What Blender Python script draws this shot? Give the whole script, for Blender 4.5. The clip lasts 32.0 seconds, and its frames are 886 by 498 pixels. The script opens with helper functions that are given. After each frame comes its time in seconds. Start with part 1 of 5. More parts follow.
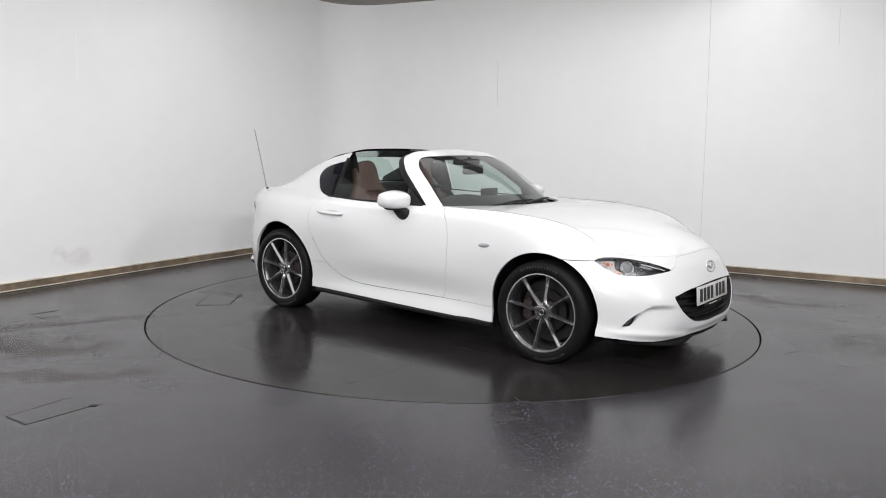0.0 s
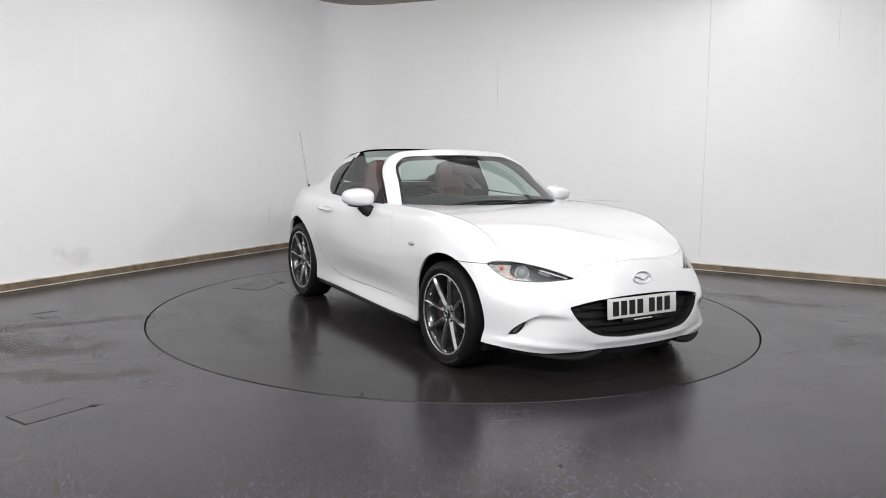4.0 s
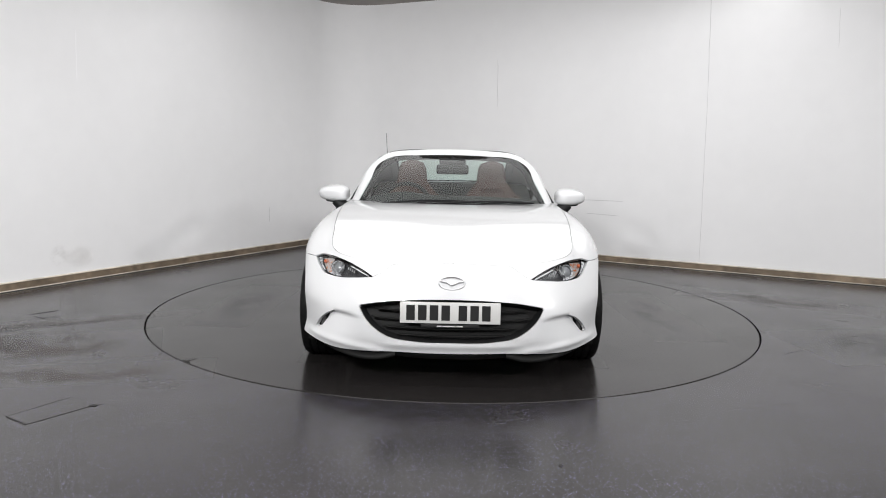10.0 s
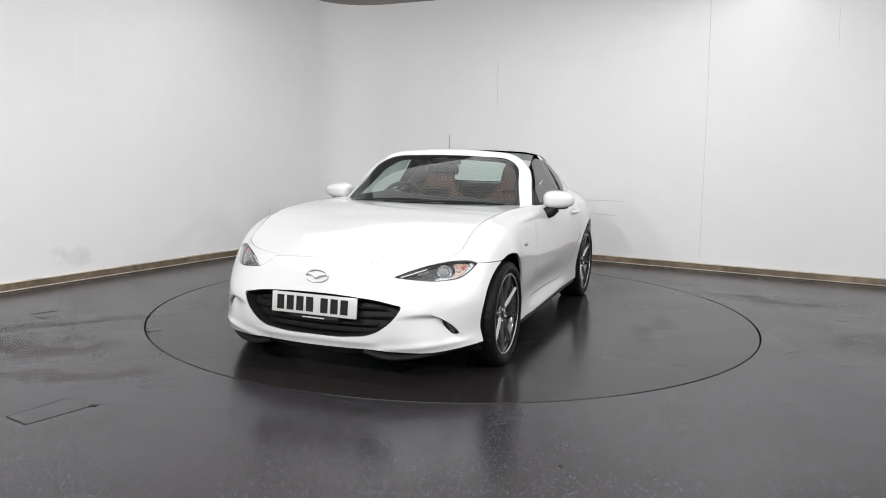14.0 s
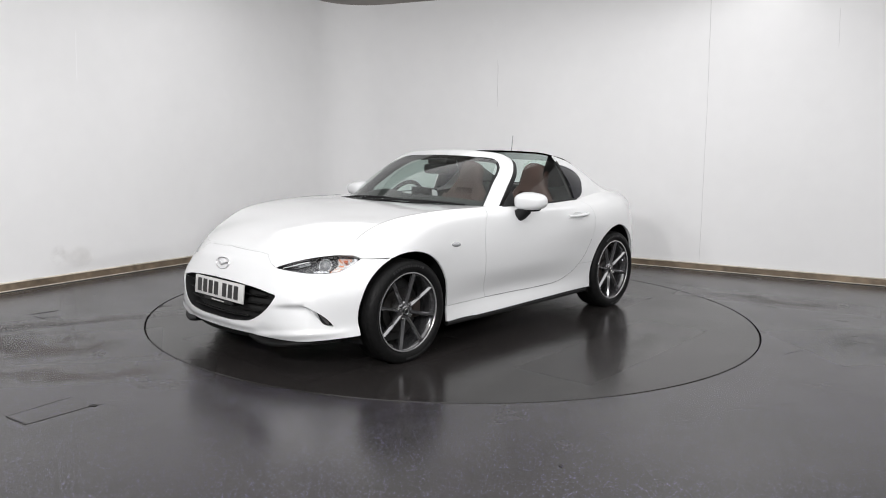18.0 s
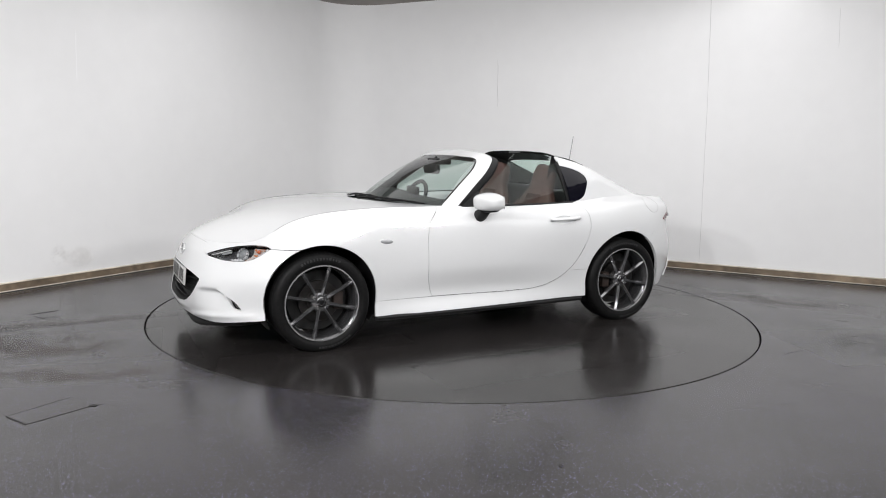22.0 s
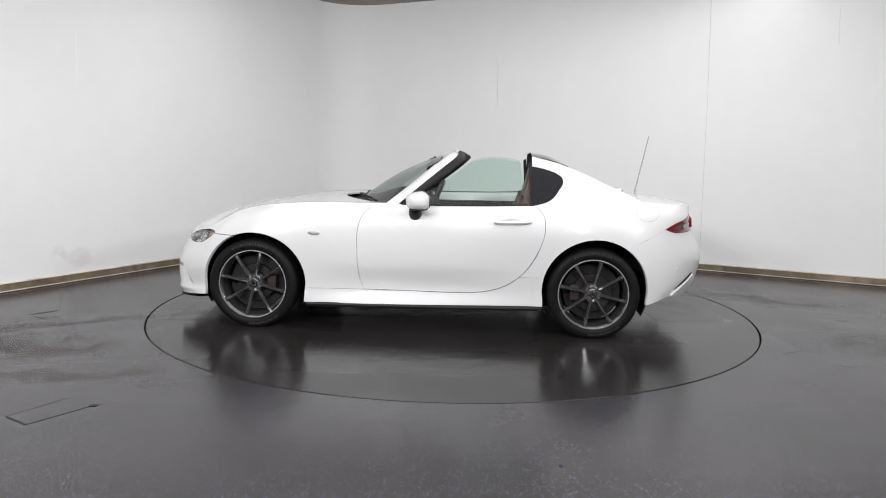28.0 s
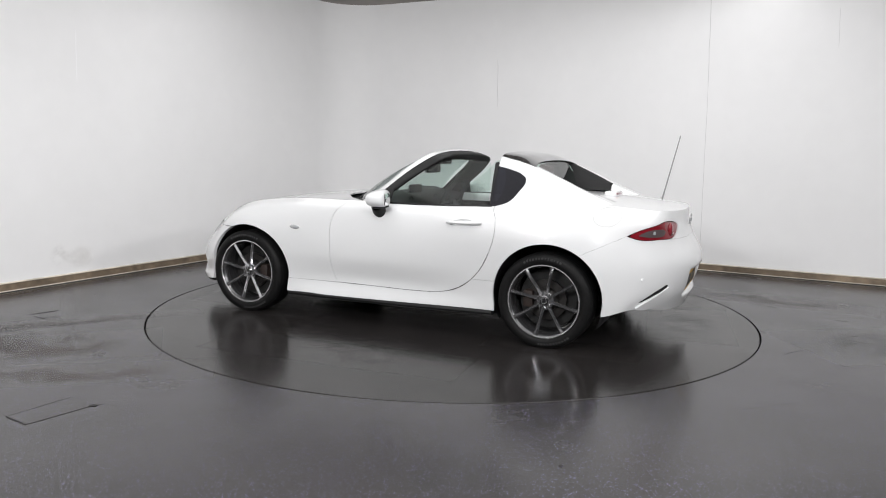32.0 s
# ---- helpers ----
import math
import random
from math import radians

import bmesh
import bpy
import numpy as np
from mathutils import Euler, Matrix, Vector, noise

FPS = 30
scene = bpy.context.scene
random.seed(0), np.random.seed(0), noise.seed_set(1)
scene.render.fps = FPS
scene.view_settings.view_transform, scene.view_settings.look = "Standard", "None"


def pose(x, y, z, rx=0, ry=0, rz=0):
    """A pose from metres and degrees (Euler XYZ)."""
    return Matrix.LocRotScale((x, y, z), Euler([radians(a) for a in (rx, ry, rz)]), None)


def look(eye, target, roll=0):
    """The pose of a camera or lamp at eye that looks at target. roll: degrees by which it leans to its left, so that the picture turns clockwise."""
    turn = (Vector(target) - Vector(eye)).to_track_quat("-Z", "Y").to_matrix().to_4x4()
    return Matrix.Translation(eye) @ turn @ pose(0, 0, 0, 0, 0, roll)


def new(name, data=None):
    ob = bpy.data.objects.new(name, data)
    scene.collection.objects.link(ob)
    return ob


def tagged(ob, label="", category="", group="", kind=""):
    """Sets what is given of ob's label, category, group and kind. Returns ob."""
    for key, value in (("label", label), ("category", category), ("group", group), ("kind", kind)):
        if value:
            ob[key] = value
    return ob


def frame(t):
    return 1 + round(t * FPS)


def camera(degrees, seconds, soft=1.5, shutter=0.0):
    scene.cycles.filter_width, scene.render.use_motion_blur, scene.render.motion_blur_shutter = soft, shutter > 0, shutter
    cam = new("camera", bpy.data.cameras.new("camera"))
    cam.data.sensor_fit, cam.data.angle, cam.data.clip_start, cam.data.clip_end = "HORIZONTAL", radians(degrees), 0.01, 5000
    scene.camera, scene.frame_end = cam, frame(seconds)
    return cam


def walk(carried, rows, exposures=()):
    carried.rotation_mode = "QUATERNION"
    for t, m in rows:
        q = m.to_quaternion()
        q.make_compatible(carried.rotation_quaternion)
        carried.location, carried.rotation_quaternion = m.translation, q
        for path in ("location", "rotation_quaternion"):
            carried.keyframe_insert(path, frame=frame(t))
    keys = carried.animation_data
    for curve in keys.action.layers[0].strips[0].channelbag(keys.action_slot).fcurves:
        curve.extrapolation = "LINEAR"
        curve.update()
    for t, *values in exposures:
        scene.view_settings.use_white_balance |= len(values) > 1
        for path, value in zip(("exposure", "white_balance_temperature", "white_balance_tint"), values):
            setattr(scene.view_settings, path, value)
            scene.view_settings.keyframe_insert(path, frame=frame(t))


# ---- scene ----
# ---- camera: fixed on its stand, in front of the turntable ----
cam = camera(60.308, 32.0, soft=1.0)
EYE = (0.0, -5.891, 1.267)
AIM = (EYE[0] - 0.012889, EYE[1] + 0.990715, EYE[2] - 0.135344)
walk(cam, [(0, look(EYE, AIM, 1.048)), (32, look(EYE, AIM, 1.048))])

# ---- light ----
world = bpy.data.worlds.new("world")
scene.world = world
world.use_nodes = True
world.node_tree.nodes["Background"].inputs[0].default_value = (0.9, 0.95, 1.0, 1)
world.node_tree.nodes["Background"].inputs[1].default_value = 0.05
scene.view_settings.exposure = 0.05


def area_light(name, eye, target, sx, sy, watts, colour=(1.0, 0.995, 1.0)):
    data = bpy.data.lights.new(name, "AREA")
    data.shape, data.size, data.size_y, data.energy, data.color = "RECTANGLE", sx, sy, watts, colour
    ob = new(name, data)
    ob.matrix_world = look(eye, target)
    return ob


CEIL = 2.985
# a wide luminous ceiling over the turntable and floodlights on both sides of the camera
for eye, target, sx, sy, watts in (
        ((0.45, -1.3, CEIL - .06), (0.45, -1.29, 0), 5.6, 6.3, 138),
        ((-2.7, -5.2, 2.6), (-3.5, 2.0, 1.0), 0.32, 0.32, 80), ((-1.6, -5.8, 2.6), (-3.0, 2.0, 1.0), 0.32, 0.32, 92),
        ((1.5, -6.4, 2.6), (2.4, 2.0, 1.0), 0.32, 0.32, 76), ((4.4, -4.2, 2.75), (1.6, 1.6, 0.8), 0.32, 0.32, 80)):
    area_light("studio_lamp", eye, target, sx, sy, watts)


# ---- materials ----
def material(name, colour, rough=0.5, metal=0.0, spec=0.5, coat=0.0, coat_rough=0.03,
             grain=0.0, grain_scale=40.0, stain=0.0, stain_scale=2.5, bump=0.0, bump_scale=120.0):
    """A principled surface with variation at two scales: grain and stains, and fine relief."""
    m = bpy.data.materials.new(name)
    m.use_nodes = True
    nt = m.node_tree
    b = nt.nodes["Principled BSDF"]
    b.inputs["Base Color"].default_value = (*colour, 1)
    b.inputs["Roughness"].default_value = rough
    b.inputs["Metallic"].default_value = metal
    b.inputs["Specular IOR Level"].default_value = spec
    b.inputs["Coat Weight"].default_value = coat
    b.inputs["Coat Roughness"].default_value = coat_rough
    if not (grain or stain or bump):
        return m
    tc = nt.nodes.new("ShaderNodeTexCoord")

    def noise_node(scale, detail=4.0):
        n = nt.nodes.new("ShaderNodeTexNoise")
        n.inputs["Scale"].default_value, n.inputs["Detail"].default_value = scale, detail
        nt.links.new(tc.outputs["Object"], n.inputs["Vector"])
        return n

    last = None
    for amount, scale in ((grain, grain_scale), (stain, stain_scale)):
        if amount:
            n = noise_node(scale)
            r = nt.nodes.new("ShaderNodeMapRange")
            r.inputs["From Min"].default_value, r.inputs["From Max"].default_value = 0.3, 0.7
            r.inputs["To Min"].default_value, r.inputs["To Max"].default_value = 1 - amount, 1 + amount
            nt.links.new(n.outputs["Fac"], r.inputs["Value"])
            mul = nt.nodes.new("ShaderNodeVectorMath")
            mul.operation = "SCALE"
            if last:
                nt.links.new(last, mul.inputs[0])
            else:
                mul.inputs[0].default_value = colour
            nt.links.new(r.outputs["Result"], mul.inputs["Scale"])
            last = mul.outputs["Vector"]
    if last:
        nt.links.new(last, b.inputs["Base Color"])
    if bump:
        n = noise_node(bump_scale, 6.0)
        bp = nt.nodes.new("ShaderNodeBump")
        bp.inputs["Strength"].default_value, bp.inputs["Distance"].default_value = bump, 0.002
        nt.links.new(n.outputs["Fac"], bp.inputs["Height"])
        nt.links.new(bp.outputs["Normal"], b.inputs["Normal"])
    return m


def glass_material(name, tint, rough=0.0, mix=0.0, dark=(0.01, 0.012, 0.02), gloss=0.045):
    """Thin clear glass: tinted see-through with a Fresnel gloss; mix adds an opaque dark share."""
    m = bpy.data.materials.new(name)
    m.use_nodes = True
    nt = m.node_tree
    nt.nodes.remove(nt.nodes["Principled BSDF"])
    out = nt.nodes["Material Output"]
    tr = nt.nodes.new("ShaderNodeBsdfTransparent")
    tr.inputs[0].default_value = (*tint, 1)
    gl = nt.nodes.new("ShaderNodeBsdfGlossy")
    gl.inputs["Roughness"].default_value = rough
    lw = nt.nodes.new("ShaderNodeLayerWeight")
    lw.inputs["Blend"].default_value = 0.5
    pw = nt.nodes.new("ShaderNodeMath")
    pw.operation = "POWER"
    pw.inputs[1].default_value = 4.0
    nt.links.new(lw.outputs["Facing"], pw.inputs[0])
    fr = nt.nodes.new("ShaderNodeMath")
    fr.operation = "MULTIPLY_ADD"
    fr.inputs[1].default_value, fr.inputs[2].default_value = 0.92, gloss
    nt.links.new(pw.outputs[0], fr.inputs[0])
    base = tr.outputs[0]
    if mix:
        df = nt.nodes.new("ShaderNodeBsdfDiffuse")
        df.inputs[0].default_value = (*dark, 1)
        mx = nt.nodes.new("ShaderNodeMixShader")
        mx.inputs[0].default_value = mix
        nt.links.new(base, mx.inputs[1])
        nt.links.new(df.outputs[0], mx.inputs[2])
        base = mx.outputs[0]
    mx = nt.nodes.new("ShaderNodeMixShader")
    nt.links.new(fr.outputs[0], mx.inputs[0])
    nt.links.new(base, mx.inputs[1])
    nt.links.new(gl.outputs[0], mx.inputs[2])
    nt.links.new(mx.outputs[0], out.inputs["Surface"])
    return m


def floor_material(name, colour, sparkle, sleek, worn):
    """Dark vinyl safety flooring: glossy worn film, dull scuffs, bright mineral flecks."""
    m = material(name, colour, rough=0.3, spec=0.5)
    nt = m.node_tree
    b = nt.nodes["Principled BSDF"]
    tc = nt.nodes.new("ShaderNodeTexCoord")

    def tex(kind, scale, **inputs):
        n = nt.nodes.new(kind)
        nt.links.new(tc.outputs["Object"], n.inputs["Vector"])
        n.inputs["Scale"].default_value = scale
        for key, value in inputs.items():
            n.inputs[key].default_value = value
        return n

    def ramp(source, a, c, lo, hi):
        r = nt.nodes.new("ShaderNodeMapRange")
        for key, value in (("From Min", a), ("From Max", c), ("To Min", lo), ("To Max", hi)):
            r.inputs[key].default_value = value
        nt.links.new(source, r.inputs["Value"])
        return r.outputs["Result"]

    cloud = tex("ShaderNodeTexNoise", 0.9, Detail=5.0, Roughness=0.6)
    grain = tex("ShaderNodeTexNoise", 60.0, Detail=3.0)
    mul = nt.nodes.new("ShaderNodeMath")
    mul.operation = "MULTIPLY"
    nt.links.new(ramp(cloud.outputs["Fac"], 0.3, 0.7, 0.84, 1.18), mul.inputs[0])
    nt.links.new(ramp(grain.outputs["Fac"], 0.3, 0.7, 0.8, 1.2), mul.inputs[1])
    sc = nt.nodes.new("ShaderNodeVectorMath")
    sc.operation = "SCALE"
    sc.inputs[0].default_value = colour
    nt.links.new(mul.outputs[0], sc.inputs["Scale"])
    # flecks: small cells, a few of them pale
    cell = tex("ShaderNodeTexVoronoi", 178.0)
    pick = nt.nodes.new("ShaderNodeSeparateColor")
    nt.links.new(cell.outputs["Color"], pick.inputs[0])
    rare = ramp(pick.outputs[0], 0.82, 0.94, 0.0, 1.0)
    near = ramp(cell.outputs["Distance"], 0.30, 0.36, 1.0, 0.0)
    fleck = nt.nodes.new("ShaderNodeMath")
    fleck.operation = "MULTIPLY"
    nt.links.new(rare, fleck.inputs[0])
    nt.links.new(near, fleck.inputs[1])
    amount = nt.nodes.new("ShaderNodeMath")
    amount.operation = "MULTIPLY"
    amount.inputs[1].default_value = sparkle
    nt.links.new(fleck.outputs[0], amount.inputs[0])
    mix = nt.nodes.new("ShaderNodeMix")
    mix.data_type = "RGBA"
    mix.inputs[7].default_value = (0.36, 0.34, 0.60, 1)
    nt.links.new(amount.outputs[0], mix.inputs[0])
    nt.links.new(sc.outputs["Vector"], mix.inputs[6])
    nt.links.new(mix.outputs[2], b.inputs["Base Color"])
    smear = tex("ShaderNodeTexNoise", 1.6, Detail=6.0, Roughness=0.65)
    nt.links.new(ramp(smear.outputs["Fac"], 0.3, 0.75, sleek, worn), b.inputs["Roughness"])
    relief = tex("ShaderNodeTexNoise", 45.0, Detail=4.0)
    bp = nt.nodes.new("ShaderNodeBump")
    bp.inputs["Strength"].default_value, bp.inputs["Distance"].default_value = 0.06, 0.002
    nt.links.new(relief.outputs["Fac"], bp.inputs["Height"])
    nt.links.new(bp.outputs["Normal"], b.inputs["Normal"])
    return m


WALL = material("white_wall_paint", (0.87, 0.87, 0.875), 0.75, stain=0.02, stain_scale=0.8, grain=0.008, grain_scale=6, bump=0.05, bump_scale=30)
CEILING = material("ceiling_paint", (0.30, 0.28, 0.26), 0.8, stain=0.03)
DARKWALL = material("charcoal_curtain", (0.40, 0.40, 0.405), 0.9, stain=0.2, grain=0.1)
FLOOR = floor_material("vinyl_floor", (0.0258, 0.0238, 0.0244), 1.0, 0.20, 0.30)
DISC = floor_material("turntable_vinyl", (0.0195, 0.0176, 0.0170), 0.06, 0.16, 0.26)
DISC.node_tree.nodes["Principled BSDF"].inputs["Specular IOR Level"].default_value = 0.38
GAP = material("dark_gap", (0.006, 0.006, 0.006), 0.7)
HAIRLINE = material("fine_gap", (0.24, 0.24, 0.24), 0.6)
FLAPLINE = material("flap_gap", (0.42, 0.42, 0.42), 0.6)
SEAM = material("floor_seam", (0.010, 0.009, 0.009), 0.6)
SKIRT = material("cream_skirting", (0.60, 0.55, 0.47), 0.5, stain=0.3, stain_scale=4, grain=0.15, grain_scale=30)
SKIRT_DIRT = material("stained_wood", (0.19, 0.145, 0.10), 0.6, stain=0.45, stain_scale=2.2, grain=0.3, grain_scale=14)
AERIAL = material("aerial_grey", (0.26, 0.26, 0.265), 0.35, metal=0.4)
CRACK = material("wall_crack", (0.62, 0.62, 0.62), 0.8)
FILLER = material("wall_filler", (0.92, 0.92, 0.93), 0.7)
PAINT = material("white_car_paint", (0.715, 0.722, 0.730), 0.35, coat=1.0, coat_rough=0.02)
BLACK = material("black_plastic", (0.010, 0.010, 0.0105), 0.55, spec=0.32, grain=0.15, grain_scale=90)
GLOSS = material("gloss_black", (0.006, 0.006, 0.007), 0.08, coat=1.0)
RUBBER = material("tyre_rubber", (0.008, 0.008, 0.0082), 0.5, spec=0.13, grain=0.25, grain_scale=60, bump=0.2, bump_scale=150)
RIM = material("gunmetal_alloy", (0.31, 0.31, 0.32), 0.14, metal=0.88, coat=1.0)
LETTERS = material("raised_rubber", (0.030, 0.030, 0.031), 0.35)
BARREL = material("dark_alloy_barrel", (0.13, 0.13, 0.135), 0.22, metal=0.75, coat=0.8)
RIM_CUT = material("bright_cut_alloy", (0.62, 0.62, 0.63), 0.26, metal=0.75)
STEEL = material("brake_steel", (0.065, 0.062, 0.060), 0.42, metal=1.0, grain=0.2, grain_scale=25)
RUST = material("brake_rust", (0.022, 0.013, 0.010), 0.7, stain=0.4, stain_scale=18)
MIRRORED = material("bright_lamp_reflector", (0.72, 0.72, 0.73), 0.35, metal=0.15, coat=0.5)
SATIN = material("satin_chrome", (0.80, 0.80, 0.81), 0.34, metal=0.8)
CHROME = material("chrome", (0.75, 0.75, 0.76), 0.12, metal=1.0)
LEATHER = material("tan_leather", (0.072, 0.034, 0.028), 0.5, grain=0.08, grain_scale=12, stain=0.12, stain_scale=6)
TRIM = material("cabin_trim", (0.016, 0.016, 0.017), 0.6, grain=0.15, grain_scale=60, bump=0.15, bump_scale=250)
RED = material("red_lens", (0.20, 0.008, 0.016), 0.12, coat=1.0)
BULB = material("orange_bulb", (0.50, 0.10, 0.03), 0.15, coat=1.0)
CLEAR = material("clear_lens_body", (0.45, 0.46, 0.47), 0.15, metal=0.3, coat=1.0)
BULL = material("projector_glass", (0.20, 0.205, 0.21), 0.12, coat=1.0)
TAILGREY = material("smoked_tail_lens", (0.10, 0.075, 0.078), 0.12, coat=1.0)
INSERT = material("grey_insert", (0.075, 0.072, 0.074), 0.5, grain=0.15, grain_scale=60)
VANE = material("grille_black", (0.005, 0.005, 0.005), 0.55, spec=0.2)
SMOKE = material("lamp_housing", (0.045, 0.045, 0.048), 0.2, coat=1.0)
PLATE = material("white_plate", (0.60, 0.60, 0.585), 0.4, coat=0.5)
PLATE_Y = material("yellow_plate", (0.62, 0.36, 0.02), 0.4, coat=0.5)
INK = material("plate_black", (0.012, 0.012, 0.012), 0.4)


def facet_material(name, scale, one, two, share):
    """A faceted lamp reflector: its reflections painted as small cells in two tones."""
    m = material(name, one, 0.22, metal=0.25, coat=1.0)
    nt = m.node_tree
    tc, cell = nt.nodes.new("ShaderNodeTexCoord"), nt.nodes.new("ShaderNodeTexVoronoi")
    cell.inputs["Scale"].default_value = scale
    nt.links.new(tc.outputs["Object"], cell.inputs["Vector"])
    pick, r, mix = nt.nodes.new("ShaderNodeSeparateColor"), nt.nodes.new("ShaderNodeMapRange"), nt.nodes.new("ShaderNodeMix")
    nt.links.new(cell.outputs["Color"], pick.inputs[0])
    r.inputs["From Min"].default_value, r.inputs["From Max"].default_value = share - .12, share + .12
    nt.links.new(pick.outputs[0], r.inputs["Value"])
    mix.data_type = "RGBA"
    mix.inputs[6].default_value, mix.inputs[7].default_value = (*one, 1), (*two, 1)
    nt.links.new(r.outputs[0], mix.inputs[0])
    b = nt.nodes["Principled BSDF"]
    nt.links.new(mix.outputs[2], b.inputs["Base Color"])
    bp = nt.nodes.new("ShaderNodeBump")
    bp.inputs["Strength"].default_value, bp.inputs["Distance"].default_value = 0.6, 0.004
    nt.links.new(cell.outputs["Distance"], bp.inputs["Height"])
    nt.links.new(bp.outputs["Normal"], b.inputs["Normal"])
    return m


# amber cells paint the bulb's reflection; pale and dark silver cells paint glints
AMBER = facet_material("amber_glint_reflector", 85, (0.58, 0.16, 0.04), (0.50, 0.48, 0.46), 0.25)
FACETS = facet_material("silver_glint_reflector", 110, (0.70, 0.70, 0.71), (0.22, 0.22, 0.23), 0.5)
GLASS = glass_material("clear_glass", (0.80, 0.90, 0.86))
SCREEN = glass_material("windscreen_glass", (0.66, 0.74, 0.71))
PRIVACY = glass_material("privacy_glass", (0.05, 0.05, 0.08), mix=0.75, dark=(0.006, 0.006, 0.011), gloss=0.03)
LENS = glass_material("lens_glass", (0.9, 0.92, 0.93))
MIRROR = material("mirror_glass", (0.8, 0.8, 0.8), 0.02, metal=1.0)


# ---- mesh helpers ----
def mesh_ob(name, verts, faces, mat, parent=None, label="", smooth=True):
    me = bpy.data.meshes.new(name)
    me.from_pydata([tuple(map(float, v)) for v in verts], [], [tuple(int(i) for i in f) for f in faces])
    me.validate()
    for p in me.polygons:
        p.use_smooth = smooth
    me.materials.append(mat)
    ob = new(name, me)
    if parent:
        ob.parent = parent
    return tagged(ob, label)


def part(name, bm, mat, parent=None, label="", smooth=True, sharp=35):
    """Link a bmesh as one mesh object under a thing or a part."""
    me = bpy.data.meshes.new(name)
    if smooth:
        for f in bm.faces:
            f.smooth = True
        for e in bm.edges:
            if len(e.link_faces) == 2 and e.calc_face_angle(0) > radians(sharp):
                e.smooth = False
    bm.to_mesh(me)
    bm.free()
    me.materials.append(mat)
    ob = new(name, me)
    if parent:
        ob.parent = parent
    return tagged(ob, label)


def box_bm(lo, hi, bevel=0.0, bm=None, seg=2):
    bm = bm or bmesh.new()
    c = [(a + b) / 2 for a, b in zip(lo, hi)]
    s = [abs(b - a) for a, b in zip(lo, hi)]
    r = bmesh.ops.create_cube(bm, size=1.0, matrix=Matrix.Translation(c) @ Matrix.Diagonal((*s, 1)))
    if bevel:
        edges = list({e for v in r["verts"] for e in v.link_edges})
        bmesh.ops.bevel(bm, geom=edges, offset=bevel, segments=seg, affect="EDGES", profile=0.5)
    return bm


def revolve_bm(profile, n, axis="y", arc=2 * math.pi, bm=None):
    """Turn a profile of (radius, height) about an axis through the origin."""
    bm = bm or bmesh.new()
    full = abs(arc - 2 * math.pi) < 1e-6
    rings = []
    for k in range(n if full else n + 1):
        a = arc * k / n
        ring = []
        for r, h in profile:
            c, s = r * math.cos(a), r * math.sin(a)
            ring.append(bm.verts.new({"y": (c, h, s), "z": (c, s, h), "x": (h, c, s)}[axis]))
        rings.append(ring)
    for k in range(n):
        a, b = rings[k], rings[(k + 1) % len(rings)]
        for i in range(len(profile) - 1):
            bm.faces.new((a[i], a[i + 1], b[i + 1], b[i]))
    bmesh.ops.remove_doubles(bm, verts=bm.verts, dist=1e-6)
    bmesh.ops.recalc_face_normals(bm, faces=bm.faces)
    return bm


def sweep_bm(points, radius, n=8, bm=None, flat=1.0):
    """A round or flattened rod along a polyline; radius is a number or one per point."""
    bm = bm or bmesh.new()
    pts = [Vector(p) for p in points]
    rads = list(radius) if hasattr(radius, "__len__") else [radius] * len(pts)
    rings = []
    for i, p in enumerate(pts):
        d = (pts[min(i + 1, len(pts) - 1)] - pts[max(i - 1, 0)]).normalized()
        ref = Vector((0, 0, 1)) if abs(d.z) < 0.9 else Vector((1, 0, 0))
        a = d.cross(ref).normalized()
        b = a.cross(d)
        rings.append([bm.verts.new(p + rads[i] * (math.cos(k * 2 * math.pi / n) * a + flat * math.sin(k * 2 * math.pi / n) * b)) for k in range(n)])
    for r, s in zip(rings, rings[1:]):
        for k in range(n):
            bm.faces.new((r[k], r[(k + 1) % n], s[(k + 1) % n], s[k]))
    bm.faces.new(rings[0])
    bm.faces.new(rings[-1])
    bmesh.ops.recalc_face_normals(bm, faces=bm.faces)
    return bm


def hermite(knots, values, t):
    """Smooth curve through values at rising knots, with chord tangents. values: (k, ...); t: (n,)."""
    knots, values = np.asarray(knots, float), np.asarray(values, float)
    t = np.asarray(t, float)
    d = np.diff(knots)
    shape = (-1,) + (1,) * (values.ndim - 1)
    slope = np.diff(values, axis=0) / d.reshape(shape)
    tan = np.empty_like(values)
    tan[0], tan[-1] = slope[0], slope[-1]
    w = (d[1:] / (d[1:] + d[:-1])).reshape(shape)
    tan[1:-1] = slope[:-1] * w + slope[1:] * (1 - w)
    k = np.clip(np.searchsorted(knots, t, side="right") - 1, 0, len(d) - 1)
    h = d[k].reshape(shape)
    s = ((t - knots[k]) / d[k]).reshape(shape)
    return ((2 * s**3 - 3 * s**2 + 1) * values[k] + (s**3 - 2 * s**2 + s) * h * tan[k]
            + (3 * s**2 - 2 * s**3) * values[k + 1] + (s**3 - s**2) * h * tan[k + 1])


def curve3(points, n):
    """n points along a smooth curve through points."""
    p = np.asarray(points, float)
    k = np.concatenate([[0], np.cumsum(np.linalg.norm(np.diff(p, axis=0), axis=1))])
    return hermite(k, p, np.linspace(0, k[-1], n))


